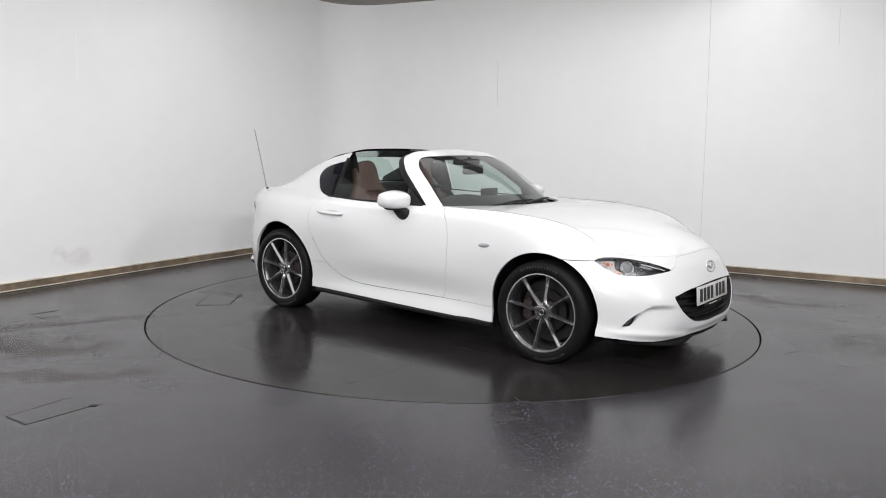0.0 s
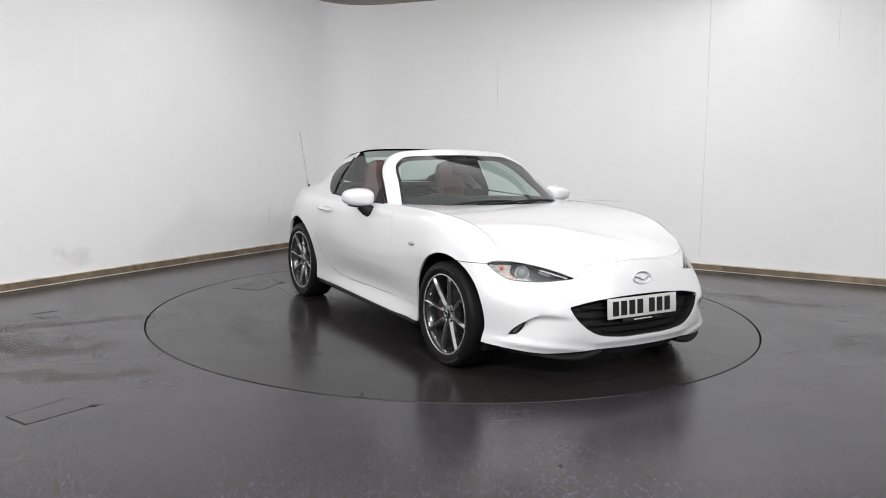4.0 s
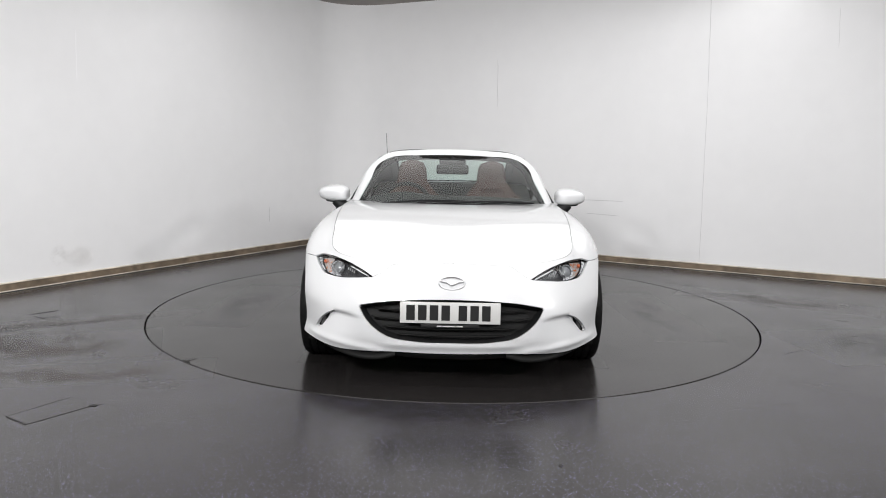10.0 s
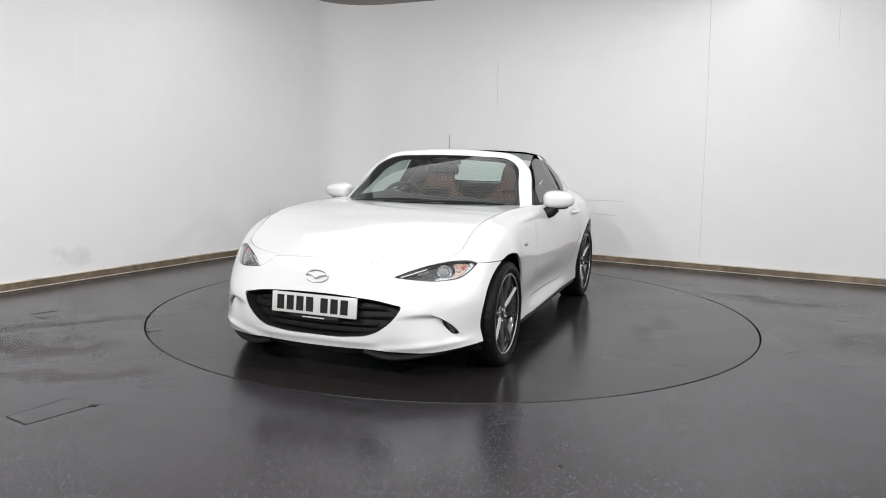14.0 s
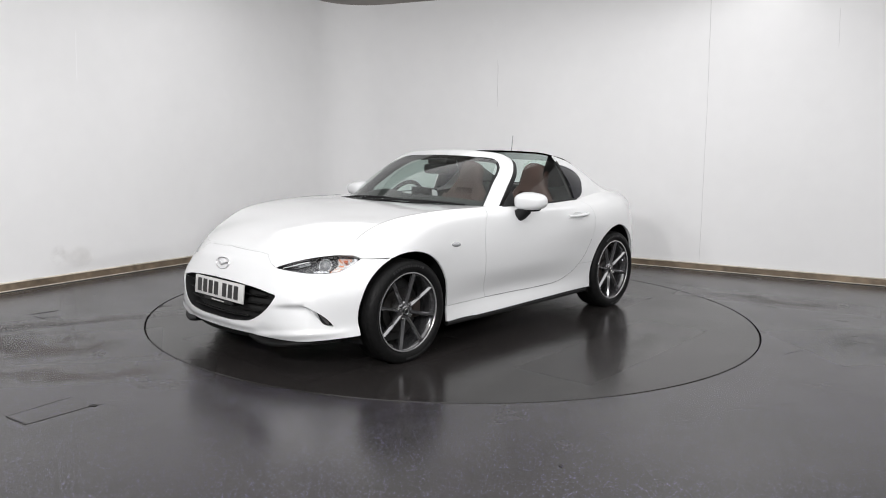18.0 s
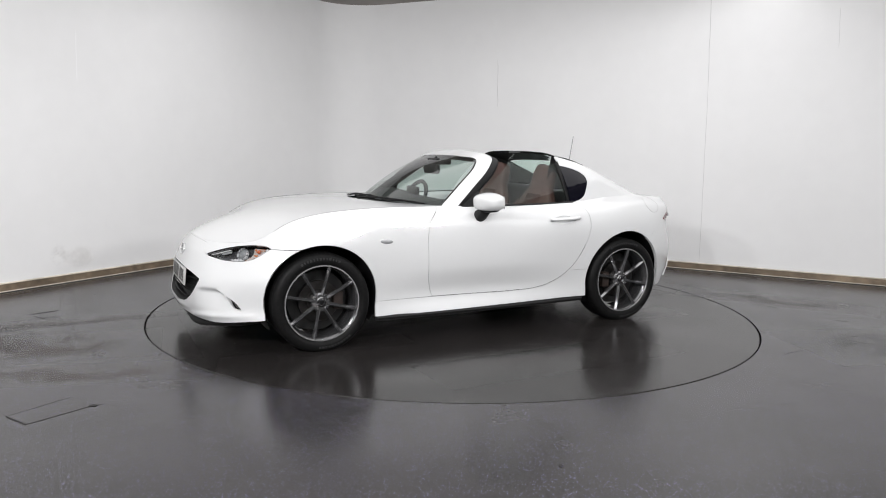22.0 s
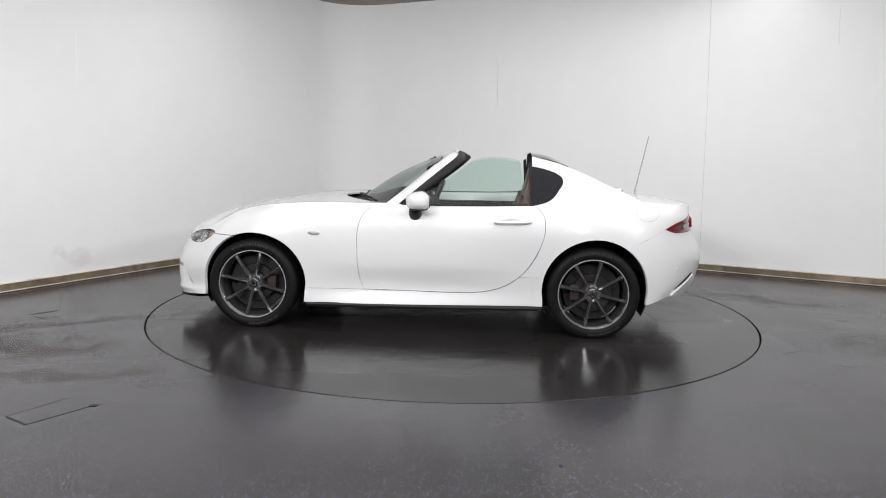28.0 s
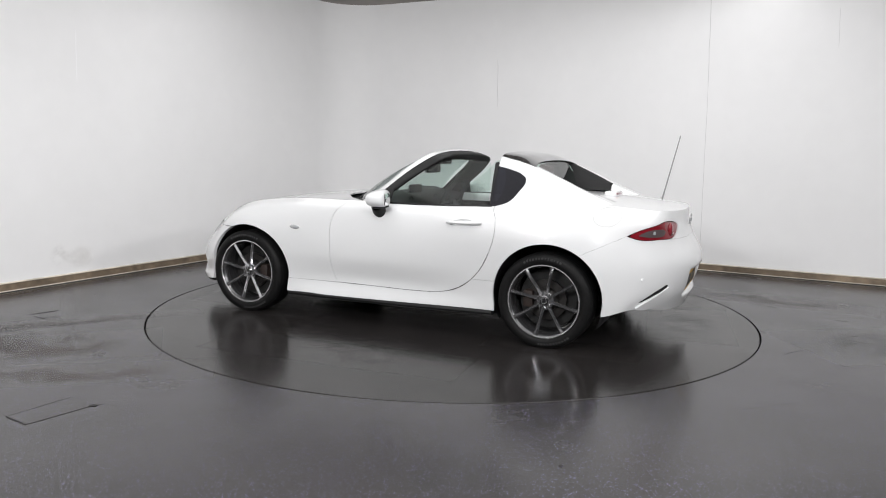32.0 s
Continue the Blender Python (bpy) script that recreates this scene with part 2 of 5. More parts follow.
def loop2(points, n=10):
    """A closed smooth outline through 2D points; a point given twice in a row is a sharp corner."""
    pts, out, run = list(points), [], []
    corners = [i for i in range(len(pts)) if pts[i] == pts[i - 1]]
    if not corners:
        p = np.array(pts[-3:] + pts + pts[:3], float)
        k = np.arange(len(p))
        return hermite(k, p, np.linspace(3, 3 + len(pts), n * len(pts), endpoint=False))
    pts = pts[corners[0]:] + pts[:corners[0]]
    pts.append(pts[0])
    for q in pts:
        if run and q == run[-1]:
            out.append(curve3(run, max(2, n * (len(run) - 1)))[:-1])
            run = [q]
        else:
            run.append(q)
    if len(run) > 1:
        out.append(curve3(run, max(2, n * (len(run) - 1)))[:-1])
    return np.concatenate(out)


def inside(poly, q):
    """Even-odd test of points q (n, 2) against a closed outline."""
    x, y = q[:, 0], q[:, 1]
    res = np.zeros(len(q), bool)
    px, py = poly[:, 0], poly[:, 1]
    jx, jy = np.roll(px, 1), np.roll(py, 1)
    for a, b, c, d in zip(px, py, jx, jy):
        if b != d:
            res ^= ((b > y) != (d > y)) & (x < (c - a) * (y - b) / (d - b) + a)
    return res


def trimmed(fn, us, vs, tests):
    """A grid of fn over us x vs, cut along outlines. tests: (outline, axes, keep_inside). Returns verts and faces."""
    n, m = len(us), len(vs)
    uv = np.stack(np.meshgrid(us, vs, indexing="ij"), -1).reshape(-1, 2)
    idx = np.arange(n * m).reshape(n, m)
    faces = [tuple(f) for f in np.stack([idx[:-1, :-1], idx[1:, :-1], idx[1:, 1:], idx[:-1, 1:]], -1).reshape(-1, 4)]
    for poly, axes, keep in tests:
        ok = lambda w: inside(poly, fn(w[:, 0], w[:, 1])[:, axes]) == keep
        sign = ok(uv)
        edges = np.array(sorted({(min(a, b), max(a, b)) for f in faces for a, b in zip(f, f[1:] + f[:1])}))
        cut = edges[sign[edges[:, 0]] != sign[edges[:, 1]]]
        on = np.zeros(len(uv), bool)
        if len(cut):
            lo, hi = np.zeros(len(cut)), np.ones(len(cut))
            a, b = uv[cut[:, 0]], uv[cut[:, 1]]
            for _ in range(12):
                mid = (lo + hi) / 2
                same = ok(a + (b - a) * mid[:, None]) == sign[cut[:, 0]]
                lo, hi = np.where(same, mid, lo), np.where(same, hi, mid)
            best = {}
            for (i, j), s in zip(cut, (lo + hi) / 2):
                v, dist = (i, s) if s <= 0.5 else (j, 1 - s)
                if v not in best or dist < best[v][0]:
                    best[v] = (dist, uv[i] + (uv[j] - uv[i]) * s)
            for v, (_, q) in best.items():
                uv[v], on[v] = q, True
        out = []
        for f in faces:
            free = [sign[i] for i in f if not on[i]]
            if not free:
                c = uv[list(f)].mean(0)[None]
                if ok(c)[0]:
                    out.append(f)
            elif all(free):
                out.append(f)
            elif any(free):
                if len(f) == 4 and on[f[0]] and on[f[2]]:
                    out.append((f[0], f[1], f[2]) if sign[f[1]] else (f[0], f[2], f[3]))
                elif len(f) == 4 and on[f[1]] and on[f[3]]:
                    out.append((f[0], f[1], f[3]) if sign[f[0]] else (f[1], f[2], f[3]))
                elif sum(free) * 2 > len(free):
                    out.append(f)
        faces = out
    used = np.array(sorted({i for f in faces for i in f}), int)
    back = {int(i): k for k, i in enumerate(used)}
    return uv[used], [tuple(back[int(i)] for i in f) for f in faces]


def sheet(fn, us, vs, tests=(), hem=0.012, lift=0.0, core=(0.0, 0.0, 0.45), flip=False):
    """Verts and faces of a cut panel with its edges folded inwards by hem; lift moves it along the outward normal."""
    uv, faces = trimmed(fn, us, vs, tests)
    P = fn(uv[:, 0], uv[:, 1])
    e = 1e-4
    du = fn(uv[:, 0] + e, uv[:, 1]) - fn(uv[:, 0] - e, uv[:, 1])
    dv = fn(uv[:, 0], uv[:, 1] + e) - fn(uv[:, 0], uv[:, 1] - e)
    N = np.cross(du, dv)
    L = np.linalg.norm(N, axis=1, keepdims=True)
    N = np.where(L > 1e-12, N / np.maximum(L, 1e-12), 0)
    c = np.asarray(core, float)
    mean = (N * (P - np.stack([P[:, 0] * 0.85, c[1] + 0 * P[:, 0], c[2] + 0 * P[:, 0]], -1))).sum()
    if (mean < 0) != flip:
        N = -N
    P = P + N * lift
    verts, faces = list(P), list(faces)
    if hem:
        count = {}
        for f in faces:
            for a, b in zip(f, f[1:] + f[:1]):
                count[(a, b)] = count.get((a, b), 0) + 1
        rim, made = [], {}
        for (a, b) in count:
            if (b, a) not in count and not (abs(P[a][1]) < 1e-3 and abs(P[b][1]) < 1e-3):
                rim.append((a, b))
        for i in sorted({i for r in rim for i in r}):
            made[i] = len(verts)
            verts.append(P[i])
            verts.append(P[i] - N[i] * hem)
        faces += [(made[b], made[a], made[a] + 1, made[b] + 1) for a, b in rim]
    return np.array(verts), faces


def mirrored(verts, faces):
    v = np.array(verts) * [1, -1, 1]
    return v, [tuple(reversed(f)) for f in faces]


def both(*meshes):
    """Join sheets given as (verts, faces) into one."""
    V, F, k = [], [], 0
    for v, f in meshes:
        V.append(np.asarray(v))
        F += [tuple(i + k for i in q) for q in f]
        k += len(v)
    return np.concatenate(V), F


def two_sides(name, mesh, mat, parent, label=""):
    """The same part on the left and on the right flank."""
    v, f = mesh
    return mesh_ob(name, v, f, mat, parent, label), mesh_ob(name, *mirrored(v, f), mat, parent, label)


# ---- the room ----
CORNER = Vector((-1.423, 4.175))
LEFT = Vector((-0.4948, -0.8690)).normalized()
RIGHT = Vector((0.8918, -0.4525)).normalized()


def arc_corner(radius, n=48):
    """Rounded plan of the corner between the two visible walls."""
    half = math.acos(max(-1, min(1, LEFT.dot(RIGHT)))) / 2
    reach = radius / math.tan(half)
    mid = (LEFT + RIGHT).normalized()
    centre = CORNER + mid * (radius / math.sin(half))
    a, b = CORNER + LEFT * reach, CORNER + RIGHT * reach
    va, vb = a - centre, b - centre
    a0 = math.atan2(va.y, va.x)
    turn = (math.atan2(vb.y, vb.x) - a0 + math.pi) % (2 * math.pi) - math.pi
    return [centre + radius * Vector((math.cos(a0 + turn * k / n), math.sin(a0 + turn * k / n))) for k in range(n + 1)]


def wall_strip(name, line, z0, z1, thick, mat, label):
    """A wall along a plan line, its thickness away from the room's middle."""
    v, f = [], []
    pts = [Vector(p) for p in line]
    for i, p in enumerate(pts):
        d = (pts[min(i + 1, len(pts) - 1)] - pts[max(i - 1, 0)]).normalized()
        o = Vector((-d.y, d.x))
        if o.dot(p - Vector((0, -2))) < 0:
            o = -o
        q = p + o * thick
        v += [(p.x, p.y, z0), (p.x, p.y, z1), (q.x, q.y, z1), (q.x, q.y, z0)]
    for i in range(len(pts) - 1):
        a, b = 4 * i, 4 * i + 4
        for j in range(4):
            f.append((a + j, a + (j + 1) % 4, b + (j + 1) % 4, b + j))
    f += [(0, 1, 2, 3), (4 * len(pts) - 1, 4 * len(pts) - 2, 4 * len(pts) - 3, 4 * len(pts) - 4)]
    return tagged(mesh_ob(name, v, f, mat, None, label, smooth=False), "", "wall", "", "structure")


def room():
    arc = arc_corner(0.55)
    far_l, far_r = CORNER + LEFT * 14.0, CORNER + RIGHT * 13.0
    back_l, back_r = far_l + RIGHT * 1.0, far_r + LEFT * 1.0
    wall_strip("wall_north", [far_l] + arc + [far_r], 0, CEIL, 0.15, WALL, "white painted studio wall with a rounded corner")
    end = far_l + (far_r - CORNER)
    wall_strip("wall_south", [far_l, end], 0, CEIL, 0.15, DARKWALL, "dark charcoal studio wall behind the camera")
    wall_strip("wall_east", [far_r, end], 0, CEIL, 0.15, DARKWALL, "dark charcoal studio wall beside the camera")
    # skirting: a cream board with a rounded top edge, and the stained strip under its shadow line
    skirting = tagged(new("baseboard"), "cream painted skirting board, scuffed and stained brown", "skirting board", "", "structure")
    line = [far_l] + arc + [far_r]
    inner = []
    for i, p in enumerate(line):
        d = (line[min(i + 1, len(line) - 1)] - line[max(i - 1, 0)]).normalized()
        o = Vector((-d.y, d.x))
        inner.append((p, o if o.dot(Vector((0, -1)) - p) > 0 else -o))

    def moulding(name, section, mat, label):
        v, f = [], []
        for p, o in inner:
            for out, z in section:
                q = p + o * out
                v.append((q.x, q.y, z))
        k = len(section)
        for i in range(len(inner) - 1):
            for j in range(k - 1):
                f.append((i * k + j, i * k + j + 1, (i + 1) * k + j + 1, (i + 1) * k + j))
        return mesh_ob(name, v, f, mat, skirting, label, smooth=False)

    moulding("cap", [(0.0, 0.080), (0.012, 0.080), (0.018, 0.076), (0.019, 0.071), (0.014, 0.068)], SKIRT, "cream painted top edge")
    moulding("board", [(0.014, 0.069), (0.014, 0.012)], SKIRT_DIRT, "brown stained face of the board")
    moulding("shadow_gap", [(0.018, 0.004), (0.016, 0.0)], GAP, "dark gap under the sealing strip")
    moulding("lip", [(0.010, 0.013), (0.018, 0.0125), (0.022, 0.009), (0.018, 0.003)], SKIRT, "cream sealing strip along the floor")

    # floor with a round opening, and the ceiling
    n, R = 128, 2.259
    v, f = [], []
    for k in range(n):
        a = 2 * math.pi * k / n
        c, s = math.cos(a), math.sin(a)
        v += [(R * c, R * s, 0), (15 * c, -2 + 15 * s, 0), (R * c, R * s, -0.05)]
    for k in range(n):
        a, b = 3 * k, 3 * ((k + 1) % n)
        f += [(a, a + 1, b + 1, b), (a + 2, a, b, b + 2)]
    tagged(mesh_ob("floor", v, f, FLOOR, None, "dark grey speckled vinyl floor, scuffed and semi-glossy", smooth=False), "", "floor", "", "structure")
    pit = revolve_bm([(0.0, -0.05), (2.27, -0.05)], 96, "z")
    tagged(part("turntable_pit", pit, GAP, None, "black recess under the turntable's rim"), "", "recess", "", "structure")
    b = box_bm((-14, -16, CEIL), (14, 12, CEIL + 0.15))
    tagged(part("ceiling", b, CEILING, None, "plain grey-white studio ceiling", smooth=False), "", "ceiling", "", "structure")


room()


# ---- turntable ----
def turntable():
    t = tagged(new("turntable"), "flush round vehicle turntable covered in dark vinyl", "turntable")
    R = 2.2485
    part("deck", revolve_bm([(0.0, 0.0), (0.8, 0.0), (1.6, 0.0), (R - 0.004, 0.0), (R, -0.004), (R, -0.045)], 128, "z"), DISC, t, "dark worn vinyl disc", sharp=20)
    return t


TABLE = turntable()


# ---- the car: body surfaces ----
# Water lines of the left half from the nose's middle round the flank to the tail's middle, lowest first.
L0 = [(1.885, 0, .194), (1.865, .29, .196), (1.755, .60, .182), (1.570, .790, .206), (1.440, .848, .217), (1.15, .868, .200), (.80, .842, .184), (.42, .837, .182),
      (-.15, .832, .190), (-.72, .842, .203), (-1.166, .866, .205), (-1.50, .812, .226), (-1.68, .690, .270), (-1.86, .40, .240), (-1.92, 0, .235)]
L1 = [(1.905, 0, .290), (1.885, .30, .285), (1.775, .60, .275), (1.570, .775, .275), (1.410, .855, .300), (1.15, .882, .310), (.80, .831, .300), (.42, .807, .305),
      (-.15, .805, .308), (-.72, .841, .305), (-1.166, .882, .320), (-1.50, .820, .330), (-1.735, .680, .370), (-1.93, .40, .390), (-1.985, 0, .390)]
L2 = [(1.885, 0, .420), (1.868, .30, .420), (1.775, .57, .420), (1.580, .765, .430), (1.400, .863, .460), (1.15, .888, .470), (.80, .850, .480), (.42, .840, .470),
      (-.15, .846, .470), (-.72, .865, .480), (-1.166, .890, .500), (-1.50, .826, .520), (-1.755, .672, .530), (-1.945, .40, .545), (-2.000, 0, .550)]
L3 = [(1.842, 0, .557), (1.812, .30, .557), (1.700, .555, .555), (1.530, .735, .567), (1.380, .830, .615), (1.15, .876, .655), (.80, .848, .660), (.42, .835, .665),
      (-.15, .846, .670), (-.72, .882, .690), (-1.166, .877, .720), (-1.50, .796, .720), (-1.725, .658, .695), (-1.885, .40, .690), (-1.93, 0, .690)]
L4 = [(1.810, 0, .615), (1.775, .30, .610), (1.655, .555, .605), (1.500, .715, .626), (1.345, .785, .708), (1.15, .812, .766), (.80, .810, .800), (.42, .803, .802),
      (-.15, .813, .805), (-.72, .842, .812), (-1.166, .815, .840), (-1.50, .732, .842), (-1.755, .630, .805), (-1.865, .38, .795), (-1.900, 0, .795)]
L5 = [(1.775, 0, .660), (1.735, .30, .646), (1.625, .53, .650), (1.475, .672, .688), (1.320, .688, .774), (1.15, .698, .824), (.80, .715, .858), (.42, .728, .864),
      (-.15, .742, .862), (-.72, .745, .873), (-1.166, .688, .908), (-1.50, .616, .904), (-1.760, .540, .882), (-1.865, .35, .874), (-1.900, 0, .872)]
LEVELS = np.array([L0, L1, L2, L3, L4, L5], float)
KNOT = np.concatenate([[0], np.cumsum(np.linalg.norm(np.diff(LEVELS[2], axis=0), axis=1))])
UMAX = KNOT[-1]
_ends = np.array([1, -1, 1.0])
WIDE = np.concatenate([LEVELS[:, 1:2] * _ends, LEVELS, LEVELS[:, -2:-1] * _ends], axis=1)
KWIDE = np.concatenate([[-KNOT[1]], KNOT, [2 * KNOT[-1] - KNOT[-2]]])


def hull(u, v):
    """The flank: u runs along the body in metres, v from the lower edge (0) to the shoulder (5)."""
    u, v = np.atleast_1d(np.asarray(u, float)), np.atleast_1d(np.asarray(v, float))
    rows = hermite(KWIDE, WIDE.transpose(1, 0, 2), u)
    k = np.clip(np.floor(v).astype(int), 0, 4)
    s = (v - k)[:, None]
    i = np.arange(len(u))
    p = lambda j: rows[i, np.clip(j, 0, 5)]
    a, b = p(k), p(k + 1)
    ta = np.where((k > 0)[:, None], (b - p(k - 1)) / 2, b - a)
    tb = np.where((k < 4)[:, None], (p(k + 2) - a) / 2, b - a)
    q = ((2 * s**3 - 3 * s**2 + 1) * a + (s**3 - 2 * s**2 + s) * ta + (3 * s**2 - 2 * s**3) * b + (s**3 - s**2) * tb)
    q[:, 0] += np.where(q[:, 0] > 1.40, scoop(q[:, 1], q[:, 2]), 0)
    niche = (1 - step(np.abs(q[:, 1]), .285, .330)) * step(q[:, 2], .315, .345) * (1 - step(q[:, 2], .470, .500))
    q[:, 0] += np.where(q[:, 0] < -1.80, .052 * niche, 0)
    return q


def step(x, a, b):
    s = np.clip((x - a) / (b - a), 0, 1)
    return s * s * (3 - 2 * s)


def scoop(y, z):
    """The hollow round each air slot of the front bumper and the lip below it."""
    head = .388 - .25 * np.clip(.60 - y, 0, 1) ** 1.5
    foot = .205 + .10 * np.clip(y - .35, 0, 1)
    a = (head - z) / np.maximum(head - foot, .02)
    rim = .745 - .97 * (z - .262)
    hollow = step(a, 0, .13) * np.clip(1.08 - a, 0, 1) * step(y, .44, .62) * (1 - step(y - rim, -.022, .016))
    lip = np.exp(-((z - foot + .012) / .020) ** 2) * step(y, .30, .42) * (1 - step(y, .76, .83))
    mouth = np.exp(-((z - .235) / .018) ** 2) * (1 - step(y, .28, .42)) * .6
    return -.046 * hollow + .010 * lip + .010 * mouth


def u_at(x, level=2):
    """The run along the flank at which a water line passes x."""
    us = np.linspace(KNOT[2], KNOT[12], 400)
    return float(np.interp(-x, -hull(us, us * 0 + level)[:, 0], us))


def on_hull(axes, target, u0, u1, n=160):
    """The place on the flank, between two runs, that shows at a side or front position."""
    uu, vv = np.meshgrid(np.linspace(u0, u1, n), np.linspace(0, 5, n), indexing="ij")
    P = hull(uu.ravel(), vv.ravel())
    return Vector(P[np.argmin(((P[:, axes] - np.array(target)) ** 2).sum(1))])


XZ, YZ, XY = [0, 2], [1, 2], [0, 1]
HOOD_X = [-1.0, 0.3, 0.45, 0.62, 0.75, 0.96, 1.2, 1.4, 1.6, 1.775]
HOOD_Z = [0.866, 0.866, 0.870, 0.875, 0.875, 0.866, 0.835, 0.793, 0.736, 0.660]
TAIL_X = [-2.0, -1.905, -1.7, -1.45, -1.2, -0.9]
TAIL_Z = [0.868, 0.875, 0.908, 0.935, 0.950, 0.955]


def top(u, w):
    """Bonnet and rear deck: from the shoulder (w 0) to the middle line (w 1)."""
    u, w = np.atleast_1d(np.asarray(u, float)), np.atleast_1d(np.asarray(w, float))
    c = hull(u, u * 0 + 5)
    zc = np.where(c[:, 0] > 0, hermite(HOOD_X, HOOD_Z, np.clip(c[:, 0], -1, 1.775)), hermite(TAIL_X, TAIL_Z, np.clip(c[:, 0], -2, -0.9)))
    f = 1 - (1 - w) ** 2
    return np.stack([c[:, 0], c[:, 1] * (1 - w), c[:, 2] + (zc - c[:, 2]) * f], -1)


def arch(cx, cz, rx, rz, n=72):
    a = np.linspace(-0.06 * math.pi, 1.06 * math.pi, n)
    p = np.stack([cx + rx * np.cos(a), cz + rz * np.sin(a)], -1)
    return np.concatenate([p, [[cx - rx * 0.90, -0.5], [cx + rx * 0.94, -0.5]]])


WELL_F, WELL_R = (1.150, 0.316, 0.356, 0.340), (-1.166, 0.316, 0.352, 0.350)
ARCH_F, ARCH_R = arch(*WELL_F), arch(*WELL_R)
UF, UR = u_at(1.15), u_at(-1.166)


def grow(poly, d):
    """Move a closed outline outwards by d (inwards if negative)."""
    p = np.asarray(poly, float)
    area = (p[:, 0] * np.roll(p[:, 1], -1) - np.roll(p[:, 0], -1) * p[:, 1]).sum()
    t = np.roll(p, -1, 0) - np.roll(p, 1, 0)
    nrm = np.stack([t[:, 1], -t[:, 0]], -1)
    nrm /= np.maximum(np.linalg.norm(nrm, axis=1, keepdims=True), 1e-9)
    return p + nrm * d * (1 if area > 0 else -1)


GAPW = 0.0014
DISH = np.array([(-.592 + .082 * math.cos(a), .7615 + .027 * math.sin(a) * (1 - .25 * math.cos(a))) for a in np.linspace(0, 2 * math.pi, 40, endpoint=False)])
DOOR = loop2([(.31, 1.05), (.31, 1.05), (.345, .850), (.405, .785), (.433, .70), (.436, .56), (.420, .36), (.393, .279), (.393, .279), (.10, .277), (-.25, .277),
              (-.40, .285), (-.52, .312), (-.62, .365), (-.725, .47), (-.800, .62), (-.824, .73), (-.812, .815), (-.775, .862), (-.735, 1.05), (-.735, 1.05)], 8)
SILL = loop2([(.95, -.2), (.95, -.2), (.95, .277), (.95, .277), (.393, .277), (.10, .275), (-.25, .275), (-.40, .283), (-.52, .310), (-.62, .363), (-.66, .398), (-.66, .398),
              (-1.0, .402), (-1.0, .402), (-1.0, -.2), (-1.0, -.2)], 6)
HEADLAMP = loop2([(.418, .571), (.418, .571), (.475, .597), (.540, .620), (.610, .637), (.680, .646), (.735, .644), (.770, .632), (.770, .632), (.748, .596), (.715, .564), (.660, .553), (.600, .552), (.510, .560)], 8)
TAILLAMP = loop2([(-1.632, .731), (-1.632, .731), (-1.70, .764), (-1.79, .796), (-1.835, .815), (-1.868, .800), (-1.878, .755), (-1.868, .712), (-1.80, .704), (-1.70, .707)], 8)
GRILLE = loop2([(0, .476), (.20, .471), (.35, .457), (.488, .430), (.488, .430), (.455, .370), (.395, .312), (.33, .277), (.22, .260), (0, .254),
                (-.22, .260), (-.33, .277), (-.395, .312), (-.455, .370), (-.488, .430), (-.488, .430), (-.35, .457), (-.20, .471)], 8)
FOG = loop2([(.745, .266), (.745, .266), (.724, .308), (.685, .350), (.641, .379), (.608, .386), (.608, .386), (.646, .353), (.677, .315), (.714, .274)], 8)
SEAM_F = np.array([(1.2, .628), (.86, .628), (.765, .630), (.745, .60), (.5, .566), (.418, .572), (.375, .590), (.345, .612), (.315, .634), (.27, .640), (.0, .653), (-.2, .653), (-.2, -.4), (1.2, -.4)])
REAR_SEAM = np.array([(-1.35, -.3), (-1.35, .597), (-1.44, .640), (-1.636, .733), (-1.87, .70), (-2.2, .69), (-2.2, -.3)])


def span(a, b, step):
    return np.linspace(a, b, max(4, int(round((b - a) / step)) + 1))


